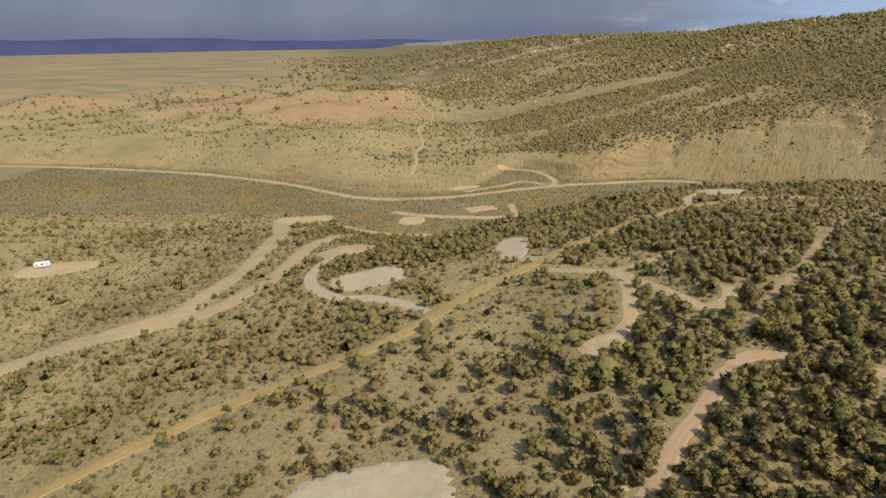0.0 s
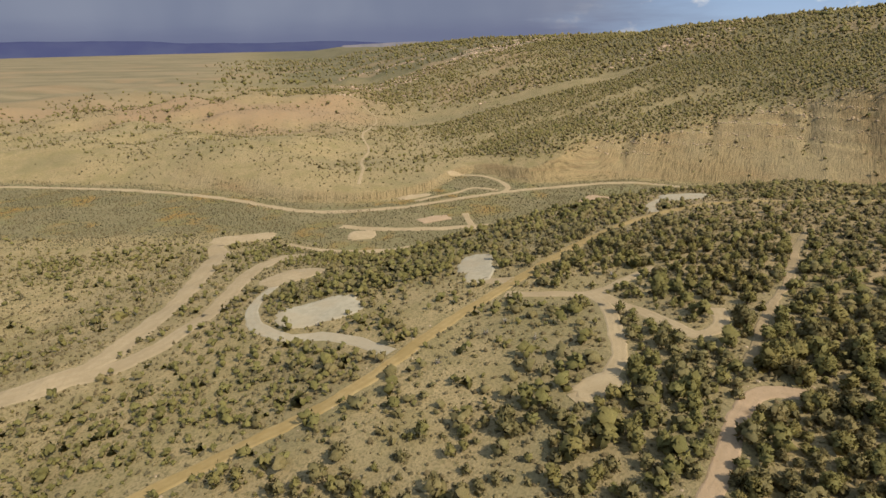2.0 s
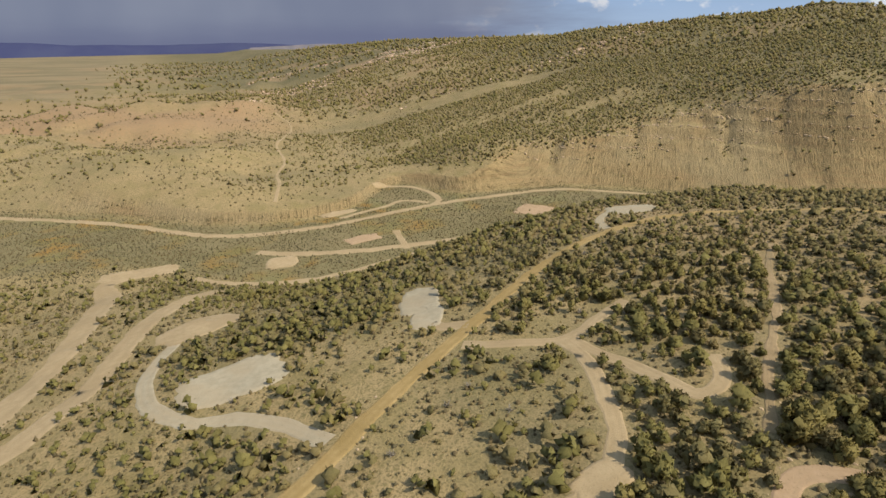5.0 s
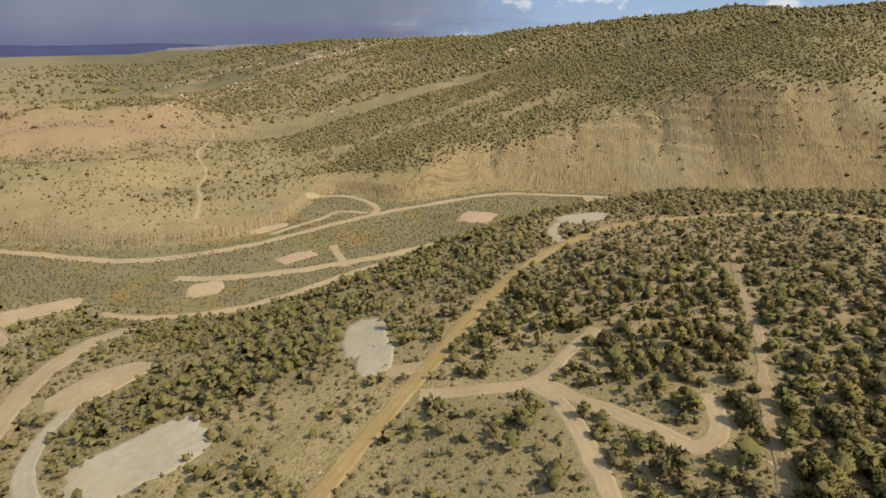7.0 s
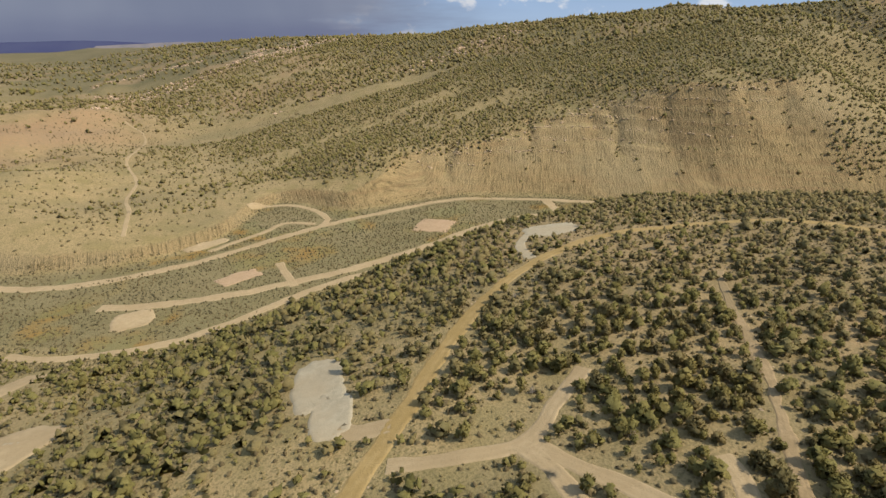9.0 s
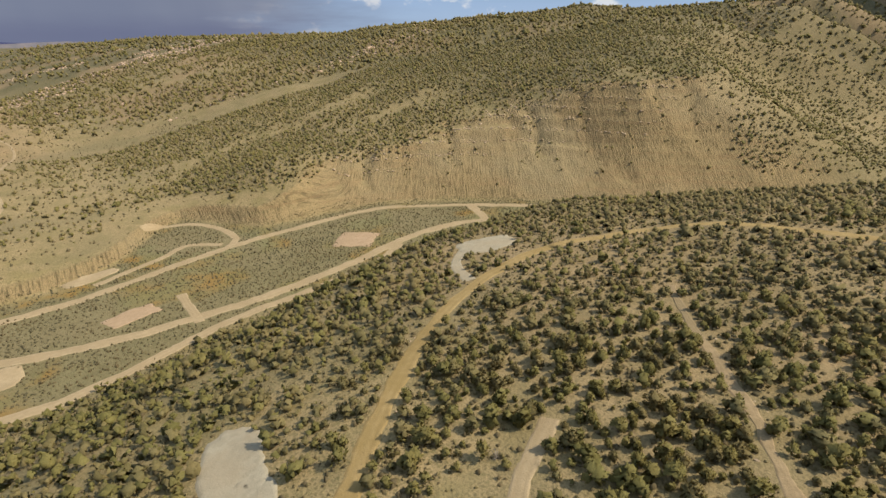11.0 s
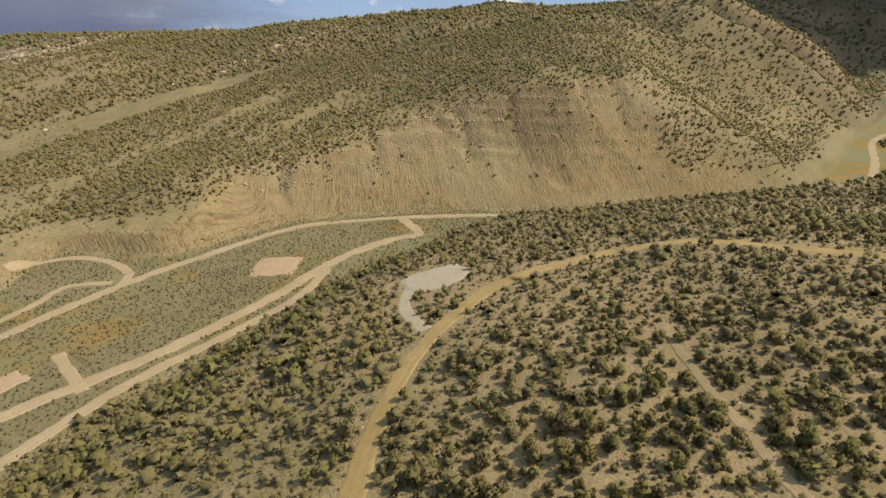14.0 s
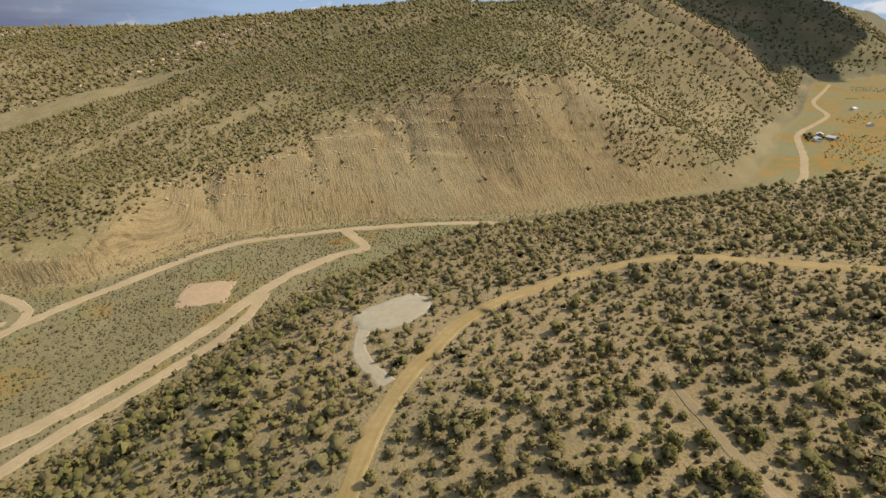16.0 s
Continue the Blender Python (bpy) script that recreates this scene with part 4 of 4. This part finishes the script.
def travel_trailer(m):
    t = tagged(new("travel_trailer"), "white travel trailer with dark windows parked on a dirt pad", "trailer")
    t.matrix_basis = m
    body = part("body", block((7.4, 2.5, 2.35), (0, 0, 1.75), 0.28, 3), WHITE, t)
    for x, wide in ((-2.5, 1.1), (0.4, 1.3), (2.6, 0.7)):
        part("window", block((wide, 0.05, 0.7), (x, -1.26, 2.1), 0.02, 1), GLASS, t, "dark tinted window")
    part("window", block((0.05, 1.5, 0.7), (-3.71, 0, 2.15), 0.02, 1), GLASS, t, "dark tinted end window")
    door = part("door", block((0.75, 0.05, 1.85), (1.65, -1.265, 1.6), 0.02, 1), WHITE, t)
    part("handle", block((0.06, 0.06, 0.16), (1.38, -1.31, 1.5), 0.01, 1), STRIPE, door)
    part("stripe", block((7.0, 0.04, 0.22), (0, -1.262, 1.25), 0.01, 1), STRIPE, t, "grey painted stripe")
    part("air_conditioner", block((0.9, 0.7, 0.28), (0.3, 0, 3.04), 0.08, 2), WHITE, t)
    part("hitch", block((1.3, 0.16, 0.14), (4.2, 0, 0.6), 0.02, 1), STRIPE, t)
    part("awning", block((3.4, 0.14, 0.14), (0.3, -1.34, 2.72), 0.05, 2), STRIPE, t)
    for x in (-0.5, 0.4):
        for y in (-1.05, 1.05):
            part("wheel", wheel_bm((x, y, 0.36), 0.36, 0.22), RUBBER, t)
    return t


travel_trailer(pose(-226, 272, float(on_ground(-226, 272)) + 0.2, 0, 0, 22))


def farm_building(x, y, turn, long, wide, tall, wall_mat, roof_mat, label):
    b = tagged(new("farm_building"), label, "building")
    b.matrix_basis = pose(x, y, float(on_ground(x, y)) - 0.1, 0, 0, turn)
    part("wall", block((long, wide, tall), (0, 0, tall / 2)), wall_mat, b)
    bm = bmesh.new()
    rise, o = wide * 0.28, 0.5
    ends = [[bm.verts.new((sx * (long / 2 + o), y_, z)) for y_, z in ((-wide / 2 - o, tall - 0.1), (0, tall + rise), (wide / 2 + o, tall - 0.1), (wide / 2 + o, tall + 0.1), (0, tall + rise + 0.25), (-wide / 2 - o, tall + 0.1))] for sx in (-1, 1)]
    bm.faces.new(ends[0])
    bm.faces.new(ends[1][::-1])
    for k in range(6):
        bm.faces.new((ends[0][k], ends[0][(k + 1) % 6], ends[1][(k + 1) % 6], ends[1][k]))
    bmesh.ops.recalc_face_normals(bm, faces=bm.faces)
    part("roof", bm, roof_mat, b)
    for k in (-1, 1):
        part("window", block((1.2, 0.08, 1.0), (k * long * 0.28, -wide / 2 - 0.03, tall * 0.55)), GLASS, b)
    part("door", block((1.1, 0.08, 2.0), (0, -wide / 2 - 0.03, 1.0)), BOARDS, b)
    return b


farm_building(776, 243, 20, 11, 7, 3.0, WHITE, METAL, "white farmhouse with a metal roof in the meadow")
farm_building(795, 232, 65, 10, 7, 3.0, BOARDS, METAL, "weathered board shed with a metal roof")
farm_building(812, 246, 10, 8, 6, 2.8, BOARDS, METAL, "small board shed beside the farmhouse")
farm_building(930, 205, 15, 9, 6, 2.8, WHITE, METAL, "pale farm shed by the field")
farm_building(1090, 236, -20, 9, 6, 2.8, WHITE, METAL, "pale farm building far down the valley")

# autumn willows and green brush on the eastern valley floor
x, y = scatter(480, 1500, -250, 330, 6.5, rng)
keep = (y < eased(x, NORTH_X, NORTH_Y) - 12) & (y > eased(x, SOUTH_X, SOUTH_Y) + 10) & (rng.uniform(0, 1, x.size) < 0.75 * ramp(fractal(x, y, 80, 87), -0.1, 0.35))
keep &= (from_line(x, y, VALLEY) > 9) & (y < np.interp(x, [480, 800, 1700], [215, 235, 285]))
joined("willow_thicket", FAR_SHAPES["juniper_tree"], x[keep], y[keep], rng.uniform(0.28, 0.62, keep.sum()), AUTUMN, rng, "orange and yellow autumn willow thickets in the meadow", "shrubs")
x, y = np.array([783.0, 788, 770, 806, 792, 800]), np.array([254.0, 250, 252, 255, 258, 240])
joined("cottonwood_grove", SHAPES["pinyon_pine"], x, y, np.array([1.7, 1.5, 1.2, 1.6, 1.4, 1.1]), JUNIPER, rng, "dark shade trees round the farmhouse", "trees")


# boulders along the scarp rim, the mesa road and the rocky cut line
def boulder_shape(seed):
    bm = bmesh.new()
    bmesh.ops.create_icosphere(bm, subdivisions=1, radius=1.0)
    r = np.random.default_rng(seed)
    for v in bm.verts:
        v.co = Vector((v.co.x * 1.2, v.co.y, v.co.z * 0.7)) * float(r.uniform(0.65, 1.15))
    bm.verts.index_update()
    out = np.array([tuple(v.co) for v in bm.verts]), np.array([[v.index for v in f.verts] for f in bm.faces])
    bm.free()
    return out


BOULDERS = [boulder_shape(k) for k in range(5)]
near_line = []
for line, width in ((MAIN, 5.0), (CUT_LINE, 3.2), (RED_TRACK, 4.2), (LOWER, 7.5)):
    p = drawn_out(line, 1.2)
    keep = rng.uniform(0, 1, len(p)) < 0.5
    p = p[keep]
    off = (width / 2 + rng.uniform(0.6, 2.6, len(p))) * rng.choice((-1, 1), len(p))
    a = rng.uniform(0, 6.28, len(p))
    near_line.append(p + np.stack([np.cos(a), np.sin(a)], 1) * np.abs(off)[:, None])
near_line = np.concatenate(near_line)
near_line = near_line[clear_of_ways(near_line[:, 0], near_line[:, 1]) > 0.3]
joined("roadside_rocks", BOULDERS, near_line[:, 0], near_line[:, 1], rng.uniform(0.15, 0.55, len(near_line)), STONE, rng, "pale broken sandstone along the dirt roads", "rocks")
x, y = scatter(-250, 950, 880, 1900, 8.0, rng)
keep = (fractal(0.35 * x, y - 0.1 * x, 85, 89) > 0.22) & (rng.uniform(0, 1, x.size) < 0.6) & (x > -0.1 * y)
joined("outcrop_rocks", BOULDERS, x[keep], y[keep], rng.uniform(1.2, 4.2, keep.sum()), OUTCROP, rng, "pinkish rock outcrops on the far wooded slope", "rocks")
x, y = scatter(180, 560, 400, 640, 5.0, rng)
keep = (tree_cover(x, y) > 0.1) & (rng.uniform(0, 1, x.size) < 0.35) & (tree_cover(x - 14, y - 18) < 0.1)
joined("rim_rocks", BOULDERS, x[keep], y[keep], rng.uniform(0.5, 1.9, keep.sum()), STONE, rng, "tan sandstone blocks along the cliff rim", "rocks")
x, y = scatter(95, 470, 320, 560, 2.4, rng)
keep = (y > eased(x, NORTH_X, NORTH_Y) + 8) & (rng.uniform(0, 1, x.size) < 0.5) & (tree_cover(x, y) < 0.1)
joined("cliff_shrubs", SHRUBS, x[keep], y[keep], rng.uniform(0.3, 0.85, keep.sum()), SAGE, rng, "small dry shrubs clinging to the ochre cliff", "shrubs")

x, y = scatter(185, 470, 400, 570, 2.6, rng)
rim = dip_slope(x, y)
share = on_ground(x, y) / rim
keep = (share > 0.55) & (share < 0.93) & (np.sin(on_ground(x, y) * 0.75 + 1.0) > 0.72) & (rng.uniform(0, 1, x.size) < 0.75) & (x - 0.5 * (y - 380) < 440)
joined("ledge_rocks", BOULDERS, x[keep], y[keep], rng.uniform(0.5, 1.5, keep.sum()), STONE, rng, "ochre sandstone ledges across the cliff face", "rocks")
x, y = scatter(185, 480, 380, 570, 2.8, rng)
near_gully = np.min([np.abs(along_foot(x, y) - place) / wide for place, wide, _ in GULLIES], axis=0)
share = on_ground(x, y) / dip_slope(x, y)
keep = (near_gully < 0.7) & (share > 0.45) & (share < 1.0) & (rng.uniform(0, 1, x.size) < 0.55)
joined("gully_brush", FAR_SHAPES["juniper_tree"], x[keep], y[keep], rng.uniform(0.25, 0.6, keep.sum()), JUNIPER, rng, "dark brush growing down the cliff gullies", "shrubs")


def dead_shrub(x, y, seed):
    """Bare grey twigs fanning out of one root."""
    r = np.random.default_rng(seed)
    verts, faces = [], []
    for k in range(46):
        a, e, length = r.uniform(0, 6.28), r.uniform(0.3, 1.4), r.uniform(1.0, 2.3)
        way = np.array([math.cos(a) * math.cos(e), math.sin(a) * math.cos(e), math.sin(e)])
        side = np.cross(way, (0.3, 0.2, 1.0))
        side = side / np.linalg.norm(side) * 0.06
        b = len(verts)
        verts += [tuple(side), tuple(-side * 0.5 + np.cross(way, side)), tuple(-side), tuple(way * length)]
        faces += [(b, b + 1, b + 3), (b + 1, b + 2, b + 3), (b + 2, b, b + 3)]
    ob = tagged(new("dead_shrub", mesh_of("dead_shrub", verts, faces, DEAD)), "bare grey dead shrub on tan soil", "shrub", "dead shrubs on the mesa")
    ob.matrix_basis = pose(x, y, float(on_ground(x, y)))
    return ob


for k in range(26):
    sx, sy = float(rng.uniform(-40, 190)), float(rng.uniform(100, 240))
    if float(clear_of_ways(np.array([sx]), np.array([sy]))[0]) > 1.5:
        dead_shrub(sx, sy, k)
